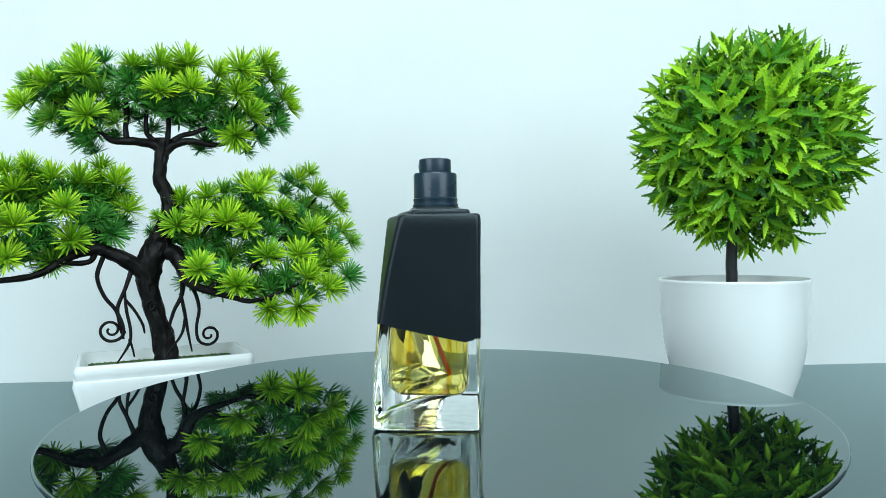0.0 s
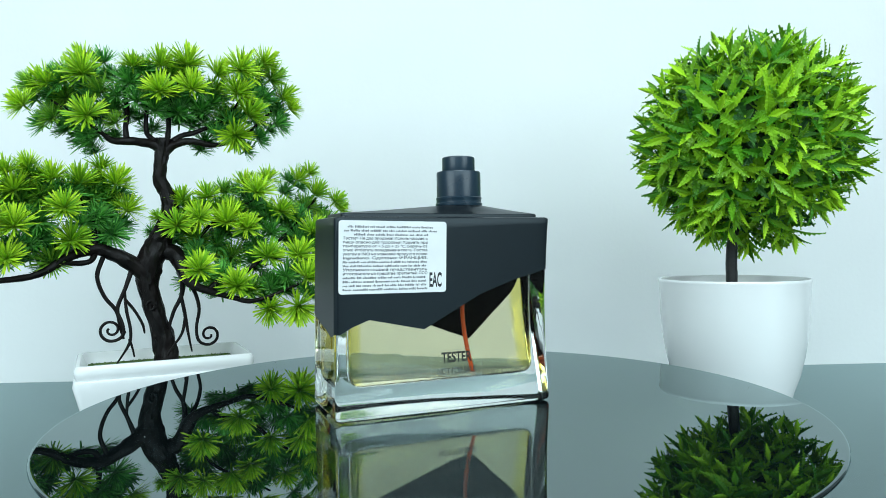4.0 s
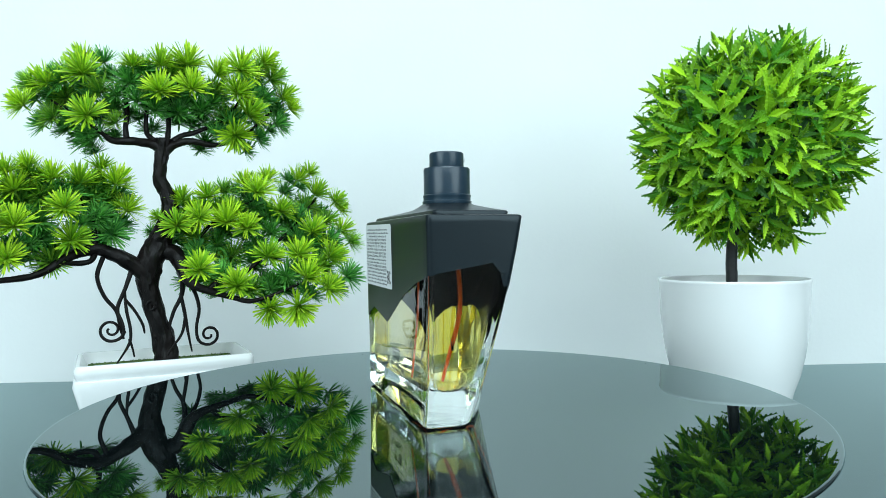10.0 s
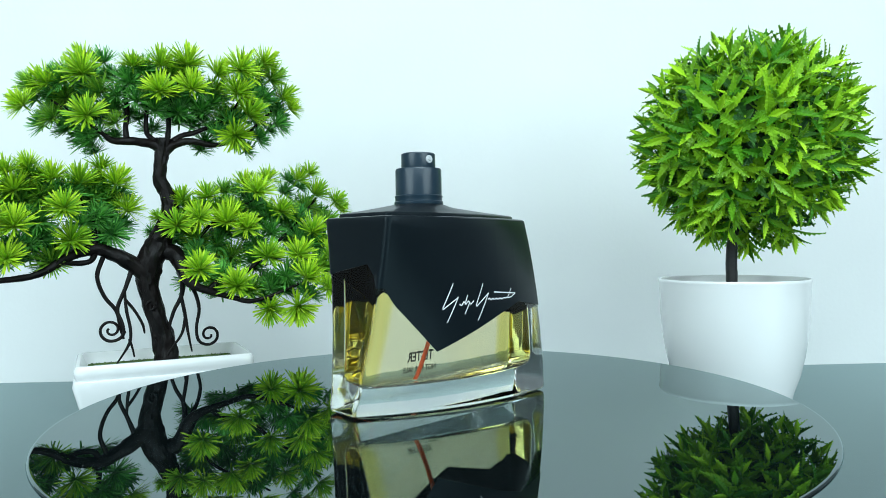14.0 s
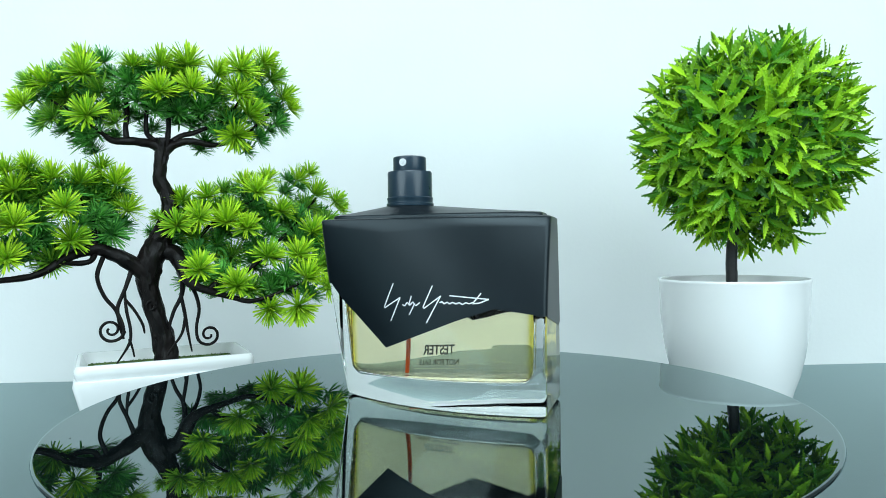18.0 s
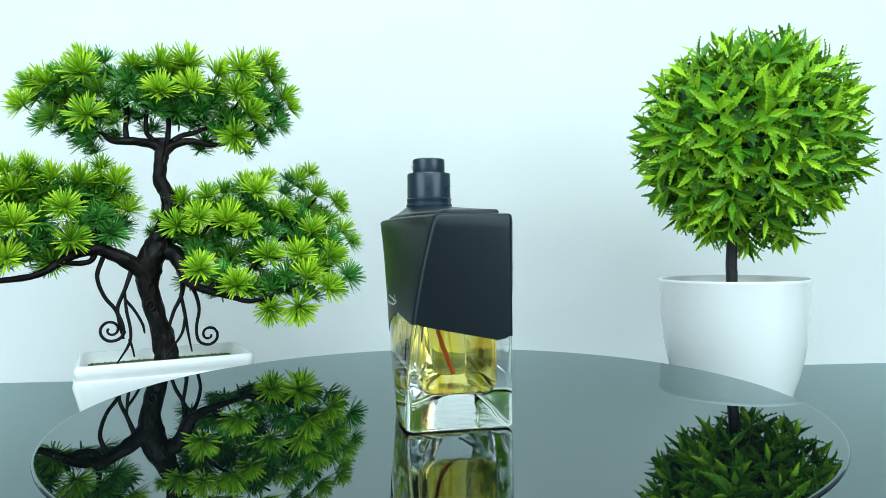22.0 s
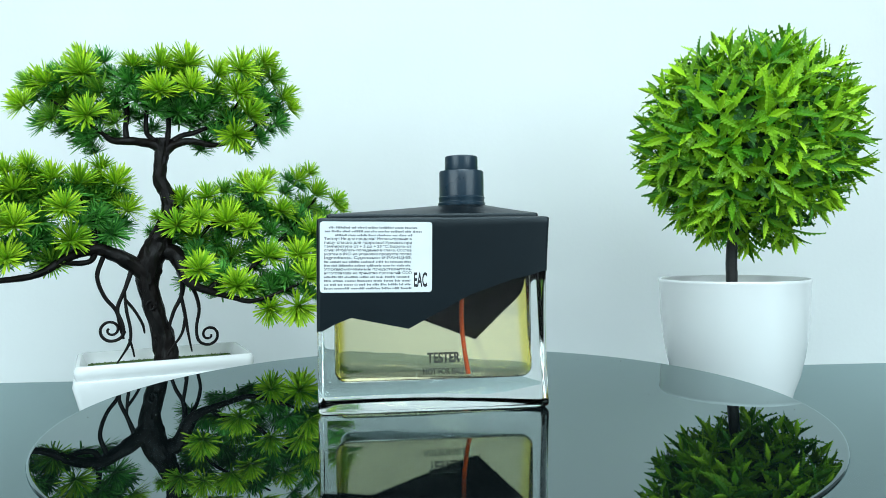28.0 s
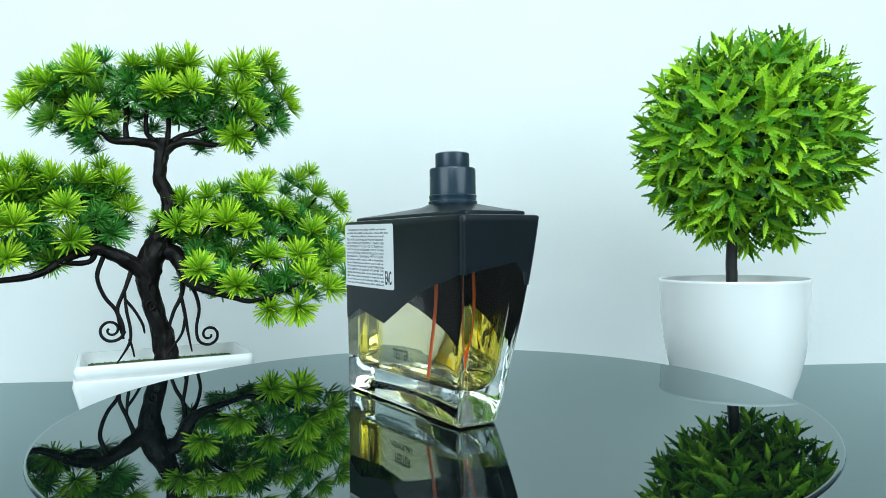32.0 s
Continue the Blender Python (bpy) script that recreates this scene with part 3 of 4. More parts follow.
def leaf(bm, m, length, width, teeth, droop, mat_index):
    """A serrated, folded, drooping blade along local x, normal z."""
    mid, lefts, rights = [], [], []
    n = teeth * 2
    for k in range(n + 1):
        t = k / n
        w = width * ((t / 0.45) ** 0.8 if t < 0.45 else ((1 - t) / 0.55) ** 0.75) * (1.04 if k % 2 else 0.72)
        x = length * (t - 0.15 * t * t * droop)
        z = -droop * length * 0.35 * t * t
        mid.append(bm.verts.new(m @ Vector((x, 0, z))))
        if k in (0, n):
            continue
        shift = length * (0.05 if k % 2 else 0.0)
        vein = 0.00018 if k % 2 else -0.00018
        lefts.append(bm.verts.new(m @ Vector((x + shift, w, z + w * 0.5 + vein))))
        rights.append(bm.verts.new(m @ Vector((x + shift, -w, z + w * 0.5 + vein))))
    faces = []
    for side, flip in ((lefts, False), (rights, True)):
        chain = [mid[0]] + side + [mid[-1]]
        for k in range(n):
            quad = [mid[k], mid[k + 1], chain[k + 1], chain[k]]
            quad = [v for i, v in enumerate(quad) if v not in quad[:i]]
            faces.append(bm.faces.new(quad[::-1] if flip else quad))
    for f in faces:
        f.material_index = mat_index


def sprig_mesh(seed, mat):
    """A stalk with crossed pairs of leaves, flat below and rising towards the tip."""
    rnd = random.Random(seed)
    bm = bmesh.new()
    tube(bm, [(0, 0, -0.030, 0.0007), (0, 0, -0.01, 0.0007), (0, 0, 0.003, 0.0005)], 5, steps=1)
    for k in range(6):
        for side in (0, 1):
            w = math.pi / 2 * k + math.pi * side + rnd.uniform(-0.3, 0.3)
            lift = (0.0, 0.12, 0.28, 0.48, 0.72, 1.1)[k] + rnd.uniform(-0.2, 0.2)
            size = (0.9, 0.95, 1.0, 1.0, 0.95, 0.72)[k]
            m = Matrix.Translation((0, 0, (-0.0230, -0.0180, -0.0125, -0.0070, -0.0010, 0.0025)[k])) @ Matrix.Rotation(w, 4, "Z") @ Matrix.Rotation(-lift, 4, "Y") @ Matrix.Rotation(rnd.uniform(-0.4, 0.4), 4, "X")
            leaf(bm, m, rnd.uniform(0.0200, 0.0255) * size, rnd.uniform(0.0031, 0.0038) * size, 8, rnd.uniform(-0.1, 0.8), 0)
    me = bpy.data.meshes.new("sprig")
    bm.to_mesh(me)
    bm.free()
    me.materials.append(mat)
    return me


def aim(direction, spin):
    return direction.to_track_quat("Z", "Y").to_matrix().to_4x4() @ Matrix.Rotation(spin, 4, "Z")


sprigs = [sprig_mesh(k, LEAF) for k in range(8)]
# deep sprigs take a darker green that paints in the shade inside the ball
sprigs_shaded = [sprig_mesh(20 + k, LEAF_SHADED) for k in range(3)]
rnd = random.Random(11)
COUNT = 296
for k in range(COUNT):
    z = 1 - 2 * (k + 0.5) / COUNT
    w = k * 2.399963
    d = Vector((math.sqrt(1 - z * z) * math.cos(w), math.sqrt(1 - z * z) * math.sin(w), z))
    d = (d + Vector([rnd.uniform(-0.09, 0.09) for _ in range(3)])).normalized()
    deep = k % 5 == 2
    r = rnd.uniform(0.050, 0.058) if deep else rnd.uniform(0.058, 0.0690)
    ob = new("leaf_sprig", rnd.choice(sprigs_shaded if deep and rnd.random() < 0.8 else sprigs))
    ob.parent = topiary
    lean = (d + Vector((0, 0, rnd.uniform(-0.25, 0.35)))).normalized()
    ob.matrix_basis = Matrix.Translation(BALL + Vector((d.x * r * 1.02, d.y * r * 0.92, d.z * r))) @ aim(lean, rnd.uniform(0, 6.28)) @ Matrix.Scale(rnd.uniform(0.9, 1.15), 4)
# added ball, near black so the gaps between leaves read as shade
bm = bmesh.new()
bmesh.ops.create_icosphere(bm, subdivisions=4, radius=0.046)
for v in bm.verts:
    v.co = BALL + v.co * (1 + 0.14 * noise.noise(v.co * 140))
part("core", bm, CORE, topiary, "dark green filler ball, added inside the leaves")

# ---------------------------------------------------------------- bonsai in a rectangular tray
BX, BY, BZ = -0.1731, 0.1548, -0.00465
TURN = 26.5
tray = empty("planter_tray", pose(-0.1788, 0.1704, TABLE_Z, 0, 0, 26))
tagged(tray, "rectangular glossy white plastic planter tray with a raised lip", "planter")


def rect_ring(hx, hy, z, r=0.004):
    pts = []
    for sx, sy, a0 in ((1, 1, 0), (-1, 1, 90), (-1, -1, 180), (1, -1, 270)):
        for k in range(5):
            a = radians(a0 + 90 * k / 4)
            pts.append((sx * (hx - r) + r * math.cos(a), sy * (hy - r) + r * math.sin(a), z))
    return pts


RIM = BZ - TABLE_Z
bm = bmesh.new()
HX, HY = 0.0509, 0.0317
loft(bm, [rect_ring(HX - 0.012, HY - 0.012, 0), rect_ring(HX - 0.009, HY - 0.009, 0.001), rect_ring(HX - 0.002, HY - 0.002, 0.022), rect_ring(HX + 0.0015, HY + 0.0015, RIM - 0.012), rect_ring(HX + 0.001, HY + 0.001, RIM - 0.0095), rect_ring(HX - 0.0007, HY - 0.0007, RIM - 0.0088), rect_ring(HX - 0.0004, HY - 0.0004, RIM - 0.0080), rect_ring(HX + 0.0004, HY + 0.0004, RIM - 0.0062), rect_ring(HX + 0.0006, HY + 0.0006, RIM - 0.0035),
          rect_ring(HX, HY, RIM - 0.001), rect_ring(HX - 0.0008, HY - 0.0008, RIM), rect_ring(HX - 0.0025, HY - 0.0025, RIM), rect_ring(HX - 0.0032, HY - 0.0032, RIM - 0.001), rect_ring(HX - 0.0085, HY - 0.0085, RIM - 0.014, 0.003)])
part("tray_body", bm, PLASTIC_WHITE, tray)
bm = bmesh.new()
rnd = random.Random(8)
loft(bm, [rect_ring(HX - 0.0095, HY - 0.0095, RIM - 0.0135, 0.003), rect_ring(HX - 0.0062, HY - 0.0062, RIM - 0.0068, 0.003), rect_ring(HX - 0.015, HY - 0.015, RIM - 0.0063, 0.003)])
for _ in range(1500):
    x, y = rnd.uniform(-1, 1) * (HX - 0.0082), rnd.uniform(-1, 1) * (HY - 0.0082)
    h, w = rnd.uniform(0.0004, 0.0012), rnd.uniform(0, 6.28)
    z = RIM - 0.0066
    dx, dy = 0.0005 * math.cos(w), 0.0005 * math.sin(w)
    bm.faces.new([bm.verts.new(q) for q in ((x - dx, y - dy, z), (x + dx, y + dy, z), (x + rnd.uniform(-0.001, 0.001), y + rnd.uniform(-0.001, 0.001), z + h))])
part("moss", bm, MOSS, tray, "short green artificial moss")

bonsai = empty("bonsai_tree", pose(BX, BY, BZ - 0.004, 0, 0, TURN) @ Matrix.Scale(0.96, 4))
tagged(bonsai, "artificial bonsai pine with bright green needle tufts and dark curling roots", "artificial plant")


def sweep(u, v, h):
    """The low boughs sweep forward towards their ends."""
    if h > 13:
        return u * 0.01, v * 0.01
    low = min(1.0, max(0.0, (9.5 - h) / 2.5)) * max(0.0, u - 4.0)
    return (u - 0.10 * low) * 0.01, (v - 0.55 * max(0.0, -u - 4.5) - 0.33 * low) * 0.01


def limb(name, rows, rough=0.18, segs=12):
    """rows of u, depth, height in cm and radius in mm, in the plane of the tree."""
    bm = bmesh.new()
    tube(bm, [(*sweep(u, v, h), h * 0.01 + 0.004, r * 0.001) for u, v, h, r in rows], segs, rough)
    return part(name, bm, BARK, bonsai)


limb("trunk", [(0.20, 0.00, -1.10, 8.6), (0.16, 0.0, -0.3, 7.6), (-0.02, 0.00, 1.19, 6.5), (-0.47, 0.00, 2.88, 5.9), (-0.85, 0.00, 4.54, 6.2), (-0.86, 0.00, 5.82, 7.8), (-0.40, 0.00, 7.09, 7.4), (0.13, 0.00, 8.19, 6.0), (0.53, 0.00, 9.49, 5.2), (0.37, 0.00, 10.60, 4.6), (-0.05, 0.00, 11.58, 4.1), (-0.01, 0.00, 12.61, 4.1), (0.18, 0.00, 13.73, 4.8), (0.23, 0.00, 14.28, 4.8)], 0.34, 24)
limb("branch", [(-0.87, 0.00, 5.27, 6.3), (-1.60, -0.20, 6.03, 5.6), (-2.74, -0.40, 6.70, 4.4), (-4.01, -0.60, 7.12, 3.7), (-5.40, -0.60, 6.65, 2.8), (-6.92, -0.30, 5.69, 2.0), (-8.98, 0.00, 5.41, 1.7), (-10.65, 0.00, 5.61, 1.1)])
limb("branch", [(-3.85, -0.60, 7.08, 2.2), (-4.18, -0.70, 6.39, 1.7), (-5.10, -0.60, 6.27, 1.7), (-5.71, -0.60, 6.42, 1.5)])
limb("branch", [(-4.01, -0.50, 7.08, 2.2), (-3.90, -0.30, 8.03, 1.7), (-4.13, 0.00, 9.27, 1.3), (-5.05, 0.00, 10.67, 0.9)])
limb("branch", [(-0.06, 0.00, 7.09, 6.0), (0.84, -0.30, 6.63, 5.5), (1.32, -0.80, 5.41, 4.5), (1.84, -1.30, 4.68, 3.2), (2.81, -1.80, 4.26, 2.2), (4.33, -2.20, 3.77, 1.7), (5.20, -2.40, 3.60, 1.5), (6.50, -2.40, 3.91, 1.1), (8.47, -2.20, 4.65, 0.9)])
limb("branch", [(2.65, -1.70, 4.41, 1.9), (3.78, -1.40, 5.24, 1.9), (5.29, -1.20, 5.56, 1.5), (6.96, -0.60, 6.98, 1.1), (8.72, 0.00, 8.56, 0.9), (10.40, 0.00, 10.59, 0.7)])
limb("branch", [(1.52, 0.30, 5.94, 2.2), (2.10, 0.50, 7.06, 1.5), (3.01, 0.30, 8.57, 1.1), (4.83, 0.00, 9.72, 0.9), (6.77, 0.00, 10.92, 0.7)])
limb("branch", [(0.25, 0.00, 13.41, 4.1), (-0.46, 0.00, 13.88, 3.2), (-1.64, -0.10, 13.99, 2.6), (-2.78, -0.10, 13.96, 2.0), (-3.41, 0.00, 14.43, 1.3), (-4.66, 0.00, 15.34, 0.9), (-6.17, 0.00, 16.26, 0.7)])
limb("branch", [(-1.96, 0.00, 14.02, 1.9), (-2.04, 0.20, 14.84, 1.7), (-1.91, 0.40, 15.97, 1.5), (-2.05, 0.60, 17.45, 1.1)])
limb("branch", [(0.22, 0.00, 13.41, 3.7), (0.95, -0.30, 13.92, 2.6), (1.94, -0.30, 14.16, 2.2), (3.39, -0.20, 13.99, 1.7), (5.29, 0.00, 14.71, 1.1), (7.25, 0.00, 16.60, 0.9)])
limb("branch", [(0.59, 0.20, 13.90, 2.6), (1.30, 0.20, 14.53, 1.9), (2.37, 0.20, 14.90, 1.5), (4.19, 0.00, 15.98, 1.1), (5.72, 0.00, 18.04, 0.7)])
limb("branch", [(0.15, 0.00, 13.77, 3.3), (-0.43, 0.30, 14.22, 2.0), (-0.82, 0.40, 14.88, 1.5), (-0.66, 0.30, 16.78, 1.1)])
limb("branch", [(0.38, 0.20, 13.81, 2.6), (0.55, 0.40, 14.85, 1.7), (0.65, 0.40, 16.54, 1.3), (1.36, 0.20, 18.43, 0.9)])
limb("root", [(-3.48, -0.60, 6.61, 1.5), (-3.82, -0.70, 5.40, 1.3), (-3.43, -0.60, 4.15, 1.2), (-2.77, -0.50, 3.22, 1.2), (-2.56, -0.50, 2.14, 1.0), (-2.38, -0.50, 1.42, 0.7)], 0.1)
limb("root", [(-1.87, -0.20, 5.68, 1.7), (-2.23, -0.40, 4.62, 1.3), (-2.70, -0.50, 3.40, 1.2), (-2.52, -0.50, 2.43, 0.9), (-2.28, -0.50, 1.77, 0.7)], 0.1)
limb("root", [(-2.30, -0.40, 4.44, 1.0), (-2.19, -0.50, 3.19, 1.0), (-1.98, -0.60, 1.94, 1.0), (-2.10, -0.60, 1.05, 0.9), (-2.86, -0.70, -0.2, 0.5), (-3.0, -0.7, -0.9, 0.5)], 0.1)
limb("root", [(-2.06, -0.60, 1.41, 0.9), (-1.90, -0.60, 0.86, 0.7), (-1.78, -0.60, 0.24, 0.5)], 0.1)
limb("root", [(-2.24, -0.40, 3.90, 1.0), (-1.66, -0.40, 3.08, 0.9), (-1.25, -0.40, 2.23, 0.9), (-1.15, -0.40, 1.68, 0.5)], 0.1)
limb("root", [(1.17, -0.70, 5.59, 2.0), (1.13, -0.40, 4.11, 1.5), (0.63, -0.40, 3.03, 1.2), (0.34, -0.40, 1.94, 1.0), (0.60, -0.40, 1.18, 0.9)], 0.1)
limb("root", [(1.06, -0.40, 4.11, 1.2), (1.28, -0.50, 2.81, 1.2), (1.47, -0.50, 1.50, 0.9), (1.69, -0.50, 0.30, 0.5)], 0.1)
limb("root", [(1.31, -0.50, 2.63, 1.0), (1.08, -0.50, 1.53, 0.9), (0.47, -0.60, 0.67, 0.7), (0.05, -0.60, 0.0, 0.7), (0.0, -0.6, -0.9, 0.6)], 0.1)


for u, h, r in ((-0.78, 3.45, 2.4),):
    bm = bmesh.new()
    tube(bm, [((u + 0.1 * r * math.cos(w)) * 0.01, -0.0057, (h + 0.13 * r * math.sin(w)) * 0.01 + 0.004, 0.0008) for w in [k * math.pi / 4 for k in range(9)]], 8, 0.3, 3)
    part("knot", bm, BARK, bonsai)


def curl(lead, cu, ch, r0, start, sign):
    """A root that ends in a flat spiral round (cu, ch)."""
    rows = list(lead)
    for k in range(1, 15):
        w = radians(start + sign * 40 * k)
        r = r0 * (1 - 0.058 * k)
        rows.append((cu + r * math.cos(w), -0.6, ch + r * math.sin(w), 1.05 - 0.025 * k))
    limb("curled_root", rows, 0.08, 10)


curl([(1.38, -0.85, 5.02, 1.6), (1.92, -0.50, 4.20, 1.3), (2.16, -0.60, 3.10, 1.1), (1.98, -0.60, 1.95, 1.0)], 2.75, 1.36, 0.78, 160, 1)
curl([(-2.70, -0.50, 3.10, 1.1), (-2.45, -0.60, 2.40, 1.1), (-2.40, -0.60, 1.75, 1.1)], -3.10, 2.05, 0.78, -20, -1)


def tuft_mesh(seed, mat, spread):
    """A pompon of folded plastic needles opening along local z."""
    rnd = random.Random(seed)
    bm = bmesh.new()
    tube(bm, [(0, 0, -0.0055, 0.0005), (0, 0, -0.002, 0.0008), (0, 0, 0.001, 0.0007)], 5, steps=1)
    for k in range(118):
        c = 1 - (1 - math.cos(spread)) * (k + 0.5) / 118
        w = k * 2.399963 + rnd.uniform(-0.25, 0.25)
        s = math.sqrt(1 - c * c)
        d = Vector((s * math.cos(w), s * math.sin(w), c))
        d = (d + Vector([rnd.uniform(-0.17, 0.17) for _ in range(3)])).normalized()
        size = rnd.uniform(0.0104, 0.0156)
        m = d.to_track_quat("X", "Z").to_matrix().to_4x4() @ Matrix.Rotation(rnd.uniform(-0.6, 0.6), 4, "X")
        bend = rnd.uniform(-0.0012, 0.0012)
        wide = rnd.uniform(0.00043, 0.00062)
        rows = []
        for t, q in ((0.05, 0.7), (0.5, 1.0), (0.9, 0.8)):
            rows.append([bm.verts.new(m @ Vector((size * t, y, bend * t * t + z))) for y, z in ((-wide * q, wide * 0.3 * q), (0, 0), (wide * q, wide * 0.3 * q))])
        tip = bm.verts.new(m @ Vector((size, 0, bend)))
        for a, b in zip(rows, rows[1:]):
            for i in range(2):
                bm.faces.new((a[i], a[i + 1], b[i + 1], b[i]))
        bm.faces.new((rows[-1][0], rows[-1][1], tip))
        bm.faces.new((rows[-1][1], rows[-1][2], tip))
    me = bpy.data.meshes.new("needle_tuft")
    bm.to_mesh(me)
    bm.free()
    me.materials.append(mat)
    return me


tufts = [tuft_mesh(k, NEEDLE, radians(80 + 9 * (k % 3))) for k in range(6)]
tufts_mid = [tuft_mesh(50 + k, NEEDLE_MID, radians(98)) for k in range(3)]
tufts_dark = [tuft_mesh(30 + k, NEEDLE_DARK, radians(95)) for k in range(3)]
# tufts of the three boughs, by how they stand: along the tree's plane and height in cm, and size
TOP_STAR = [(-7.5, 15.6, 0.75), (-4.4, 17.7, 1.16), (-0.1, 17.1, 1.03), (1.8, 17.4, 1.05), (4.8, 18.8, 0.94), (4.6, 17.3, 0.93), (5.3, 15.9, 0.91), (-4.2, 15.2, 0.90)]
TOP_UP = [(-6.3, 17.2, 0.91), (-4.3, 18.8, 0.85), (0.1, 19.0, 1.06), (1.7, 19.2, 1.02), (6.6, 19.7, 0.83), (8.0, 17.6, 0.90), (8.4, 16.8, 0.66), (3.6, 18.7, 0.92), (-1.6, 18.7, 0.71)]
TOP_MID = [(-6.1, 15.3, 0.79), (-5.4, 16.6, 0.75), (-3.4, 17.1, 0.82), (7.2, 18.8, 0.91), (4.2, 16.0, 0.82), (3.5, 17.7, 0.82), (-7.1, 17.1, 0.73), (0.8, 18.6, 0.85), (-2.6, 15.2, 0.55), (-5.2, 18.0, 0.75), (6.4, 19.5, 0.78), (1.7, 18.6, 0.80)]
TOP_DARK = [(-3.2, 19.0, 0.73), (-4.2, 14.4, 0.61), (-1.8, 17.8, 0.85), (-1.4, 16.6, 0.71), (-0.3, 16.1, 0.86), (1.1, 16.0, 0.82), (7.6, 15.8, 0.77), (3.5, 14.8, 0.75), (2.6, 16.3, 0.77), (-2.5, 16.9, 0.70), (-1.0, 18.7, 0.80), (6.2, 14.8, 0.67), (6.6, 17.4, 0.80), (-5.6, 17.5, 0.76), (0.8, 17.1, 0.81), (3.3, 16.9, 0.83), (5.4, 17.3, 0.85), (-4.0, 16.5, 0.78), (-5.0, 15.2, 0.66), (4.4, 15.5, 0.72)]
TOP_DOWN = [(4.5, 14.6, 0.94)]
WEST_STAR = [(-7.9, 8.5, 0.90), (-5.2, 7.7, 0.91), (-5.5, 9.6, 0.83), (-9.1, 9.0, 0.78), (-8.3, 6.7, 0.71)]
WEST_UP = [(-8.0, 10.6, 1.08), (-7.3, 12.0, 0.70), (-6.1, 11.4, 0.72), (-4.7, 11.2, 1.06), (-3.5, 12.2, 0.70), (-2.7, 11.2, 0.92), (-2.1, 9.6, 0.82), (-9.4, 10.6, 0.85), (-8.4, 11.5, 0.73)]
WEST_MID = [(-6.8, 10.3, 0.82), (-6.3, 6.4, 0.78), (-4.6, 10.6, 0.67), (-7.8, 10.0, 0.85), (-9.5, 7.2, 0.72), (-3.8, 11.2, 0.76), (-3.2, 10.3, 0.71), (-7.1, 11.5, 0.71)]
WEST_DARK = [(-3.0, 8.1, 0.90), (-4.1, 10.3, 0.83), (-3.8, 9.1, 0.83), (-6.9, 8.8, 0.84), (-6.8, 7.8, 0.74), (-7.4, 7.5, 0.67), (-7.8, 9.2, 0.77), (-6.0, 10.6, 0.75), (-9.1, 8.1, 0.75), (-5.2, 10.5, 0.71), (-8.1, 7.3, 0.66), (-4.6, 8.7, 0.72)]
EAST_STAR = [(2.2, 9.1, 0.77), (0.8, 8.6, 0.76), (5.8, 10.8, 0.92), (3.9, 8.8, 0.93), (5.2, 8.4, 0.80), (6.5, 6.5, 0.81), (2.3, 5.8, 0.83), (4.6, 4.7, 0.85), (9.2, 5.1, 0.89), (8.6, 6.6, 0.88), (10.8, 6.4, 0.90), (10.6, 4.4, 0.84)]
EAST_UP = [(1.3, 10.3, 0.73), (2.8, 10.5, 0.80), (5.3, 11.3, 0.76), (6.7, 11.7, 0.77), (7.6, 9.6, 0.84), (8.9, 11.8, 0.79), (9.7, 12.3, 0.64), (10.1, 10.8, 0.83), (11.5, 10.3, 0.71), (12.0, 9.8, 0.62), (4.4, 9.6, 0.70), (9.8, 8.1, 0.92), (12.1, 8.2, 0.81), (-0.2, 9.1, 0.50)]
EAST_MID = [(4.0, 11.0, 0.65), (2.4, 7.7, 0.87), (4.5, 6.5, 0.83), (9.6, 9.9, 0.87), (12.8, 7.4, 0.70), (10.4, 5.8, 0.87), (3.6, 9.6, 0.76), (11.1, 8.9, 0.81), (1.9, 9.6, 0.75), (5.9, 4.3, 0.78), (3.6, 5.0, 0.62)]
EAST_DARK = [(6.9, 9.3, 0.86), (7.1, 8.1, 0.86), (9.1, 7.7, 0.88), (6.2, 7.3, 0.80), (8.2, 5.2, 0.87), (7.2, 4.3, 0.77), (5.9, 9.9, 0.79), (9.9, 7.3, 0.82), (11.2, 7.5, 0.83), (3.5, 7.3, 0.78), (8.9, 9.1, 0.82), (3.9, 5.4, 0.66), (2.2, 6.8, 0.71), (12.3, 5.1, 0.78)]
EAST_DOWN = [(6.8, 3.2, 0.76), (8.7, 3.3, 0.93)]
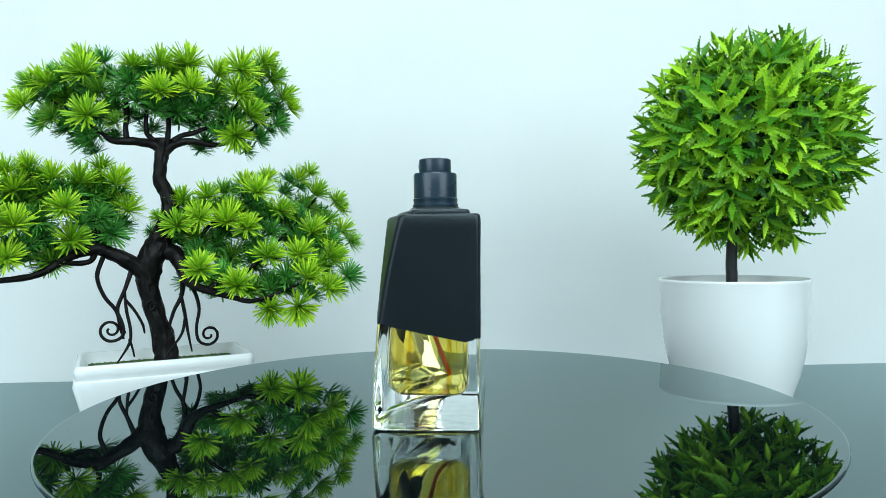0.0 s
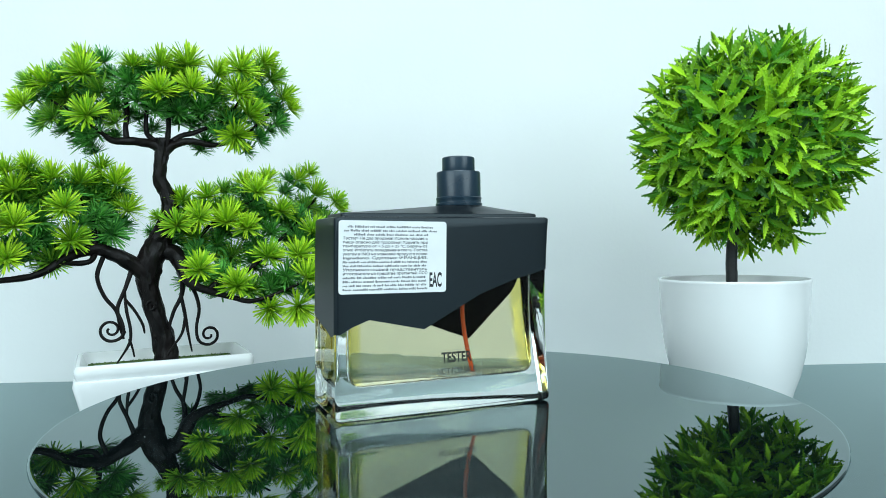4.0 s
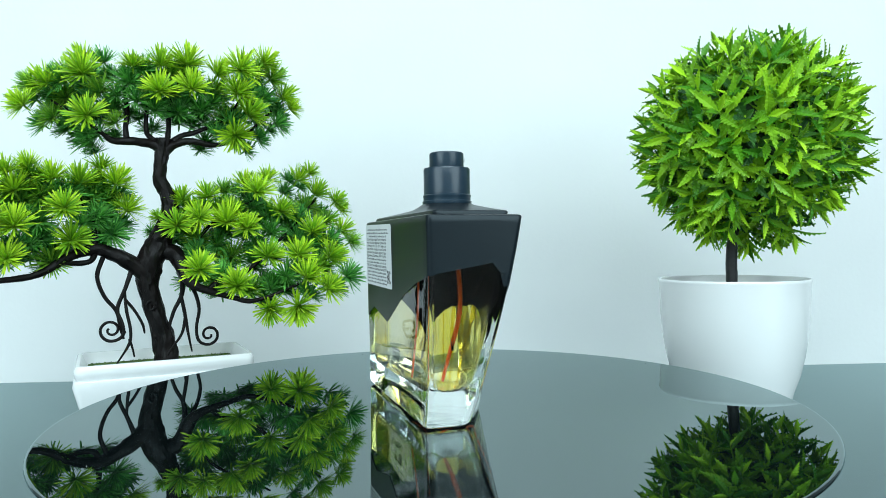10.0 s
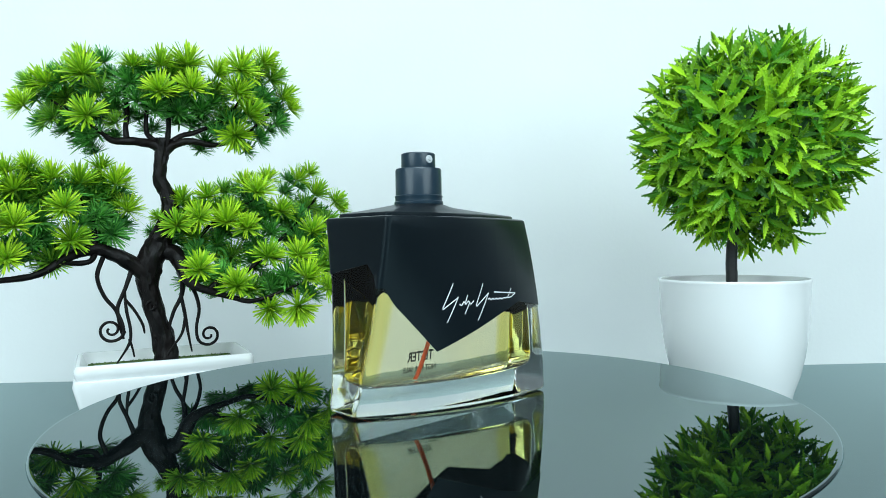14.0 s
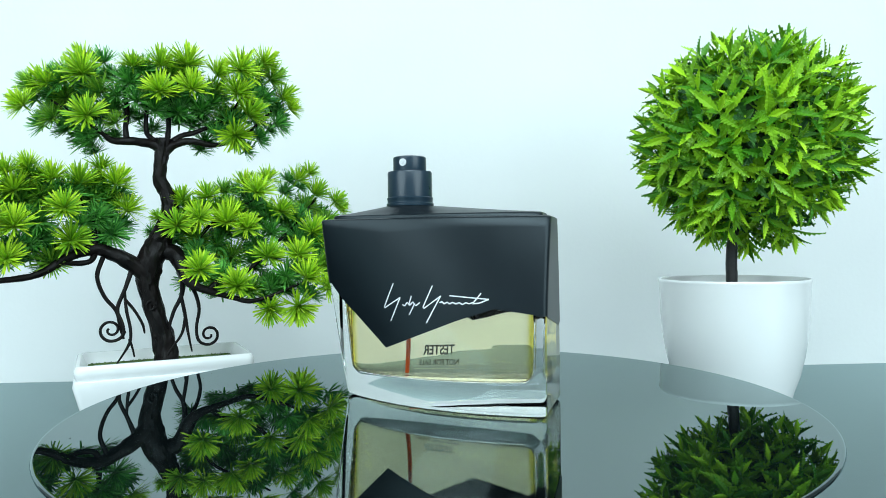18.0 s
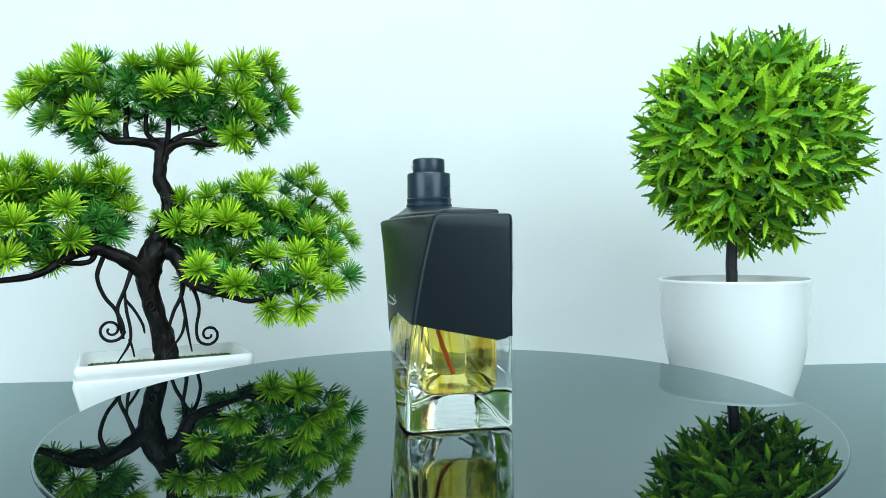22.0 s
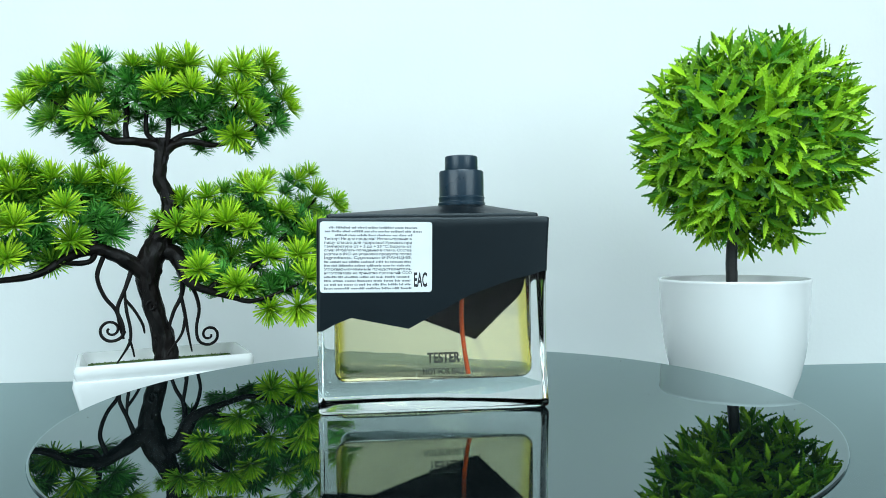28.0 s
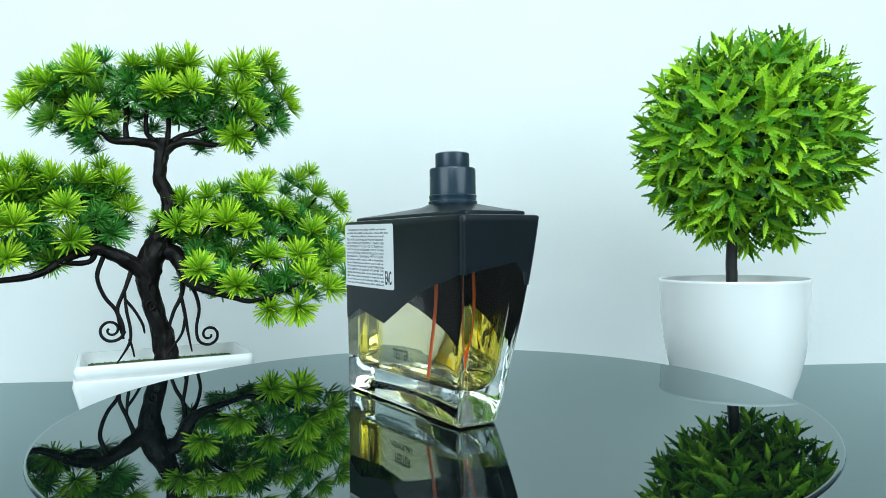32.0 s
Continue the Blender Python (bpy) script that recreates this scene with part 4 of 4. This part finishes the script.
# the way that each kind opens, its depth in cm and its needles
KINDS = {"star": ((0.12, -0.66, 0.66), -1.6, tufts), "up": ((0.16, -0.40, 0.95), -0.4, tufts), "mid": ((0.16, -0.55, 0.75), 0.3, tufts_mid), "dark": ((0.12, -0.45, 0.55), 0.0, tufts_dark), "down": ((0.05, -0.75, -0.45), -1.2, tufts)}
rnd = random.Random(21)


def place_tuft(mesh, u, h, v, way, hub, size):
    ob = new("needle_tuft", mesh)
    ob.parent = bonsai
    if u > 2 and h < 6.2:
        # on the low eastern bough, which grows in front of the rest
        u, v = u - 0.45, v - 1.7
    d = Vector((way[0] * (u - hub[0]) + rnd.uniform(-0.22, 0.22), way[1] + rnd.uniform(-0.2, 0.2), way[2] + 0.05 * (h - hub[1]) + rnd.uniform(-0.15, 0.15))).normalized()
    ob.matrix_basis = Matrix.Translation((*sweep(u, v, h), h * 0.01 + 0.0035)) @ aim(d, rnd.uniform(0, 6.28)) @ Matrix.Scale(size, 4)


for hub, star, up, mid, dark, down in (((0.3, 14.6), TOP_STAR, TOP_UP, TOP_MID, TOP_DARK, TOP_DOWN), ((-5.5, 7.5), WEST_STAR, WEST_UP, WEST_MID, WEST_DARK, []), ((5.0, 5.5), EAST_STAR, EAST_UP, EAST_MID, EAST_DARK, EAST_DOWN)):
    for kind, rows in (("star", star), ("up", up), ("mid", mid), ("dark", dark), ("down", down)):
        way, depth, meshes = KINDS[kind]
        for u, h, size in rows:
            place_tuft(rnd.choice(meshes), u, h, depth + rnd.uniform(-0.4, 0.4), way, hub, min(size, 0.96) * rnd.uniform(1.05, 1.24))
    # the far side of the bough, seen through its gaps, its shade put into darker needles
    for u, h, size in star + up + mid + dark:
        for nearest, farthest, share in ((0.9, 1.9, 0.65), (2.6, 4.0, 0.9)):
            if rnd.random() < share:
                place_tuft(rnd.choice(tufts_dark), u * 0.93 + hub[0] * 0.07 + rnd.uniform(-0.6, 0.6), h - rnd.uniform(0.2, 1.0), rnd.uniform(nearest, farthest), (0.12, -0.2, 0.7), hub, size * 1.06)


# ---------------------------------------------------------------- what moves
def motions():
    """The turntable and the bottle on it turn clockwise, seen from above, at an even speed."""
    for thing, y, z in ((turntable, -0.0018, 0.0), (bottle, 0.0, 0.0003)):
        walk(thing, [(t, pose(AXIS_X, y, z, 0, 0, -360.0 * t / PERIOD)) for t in range(33)])


motions()
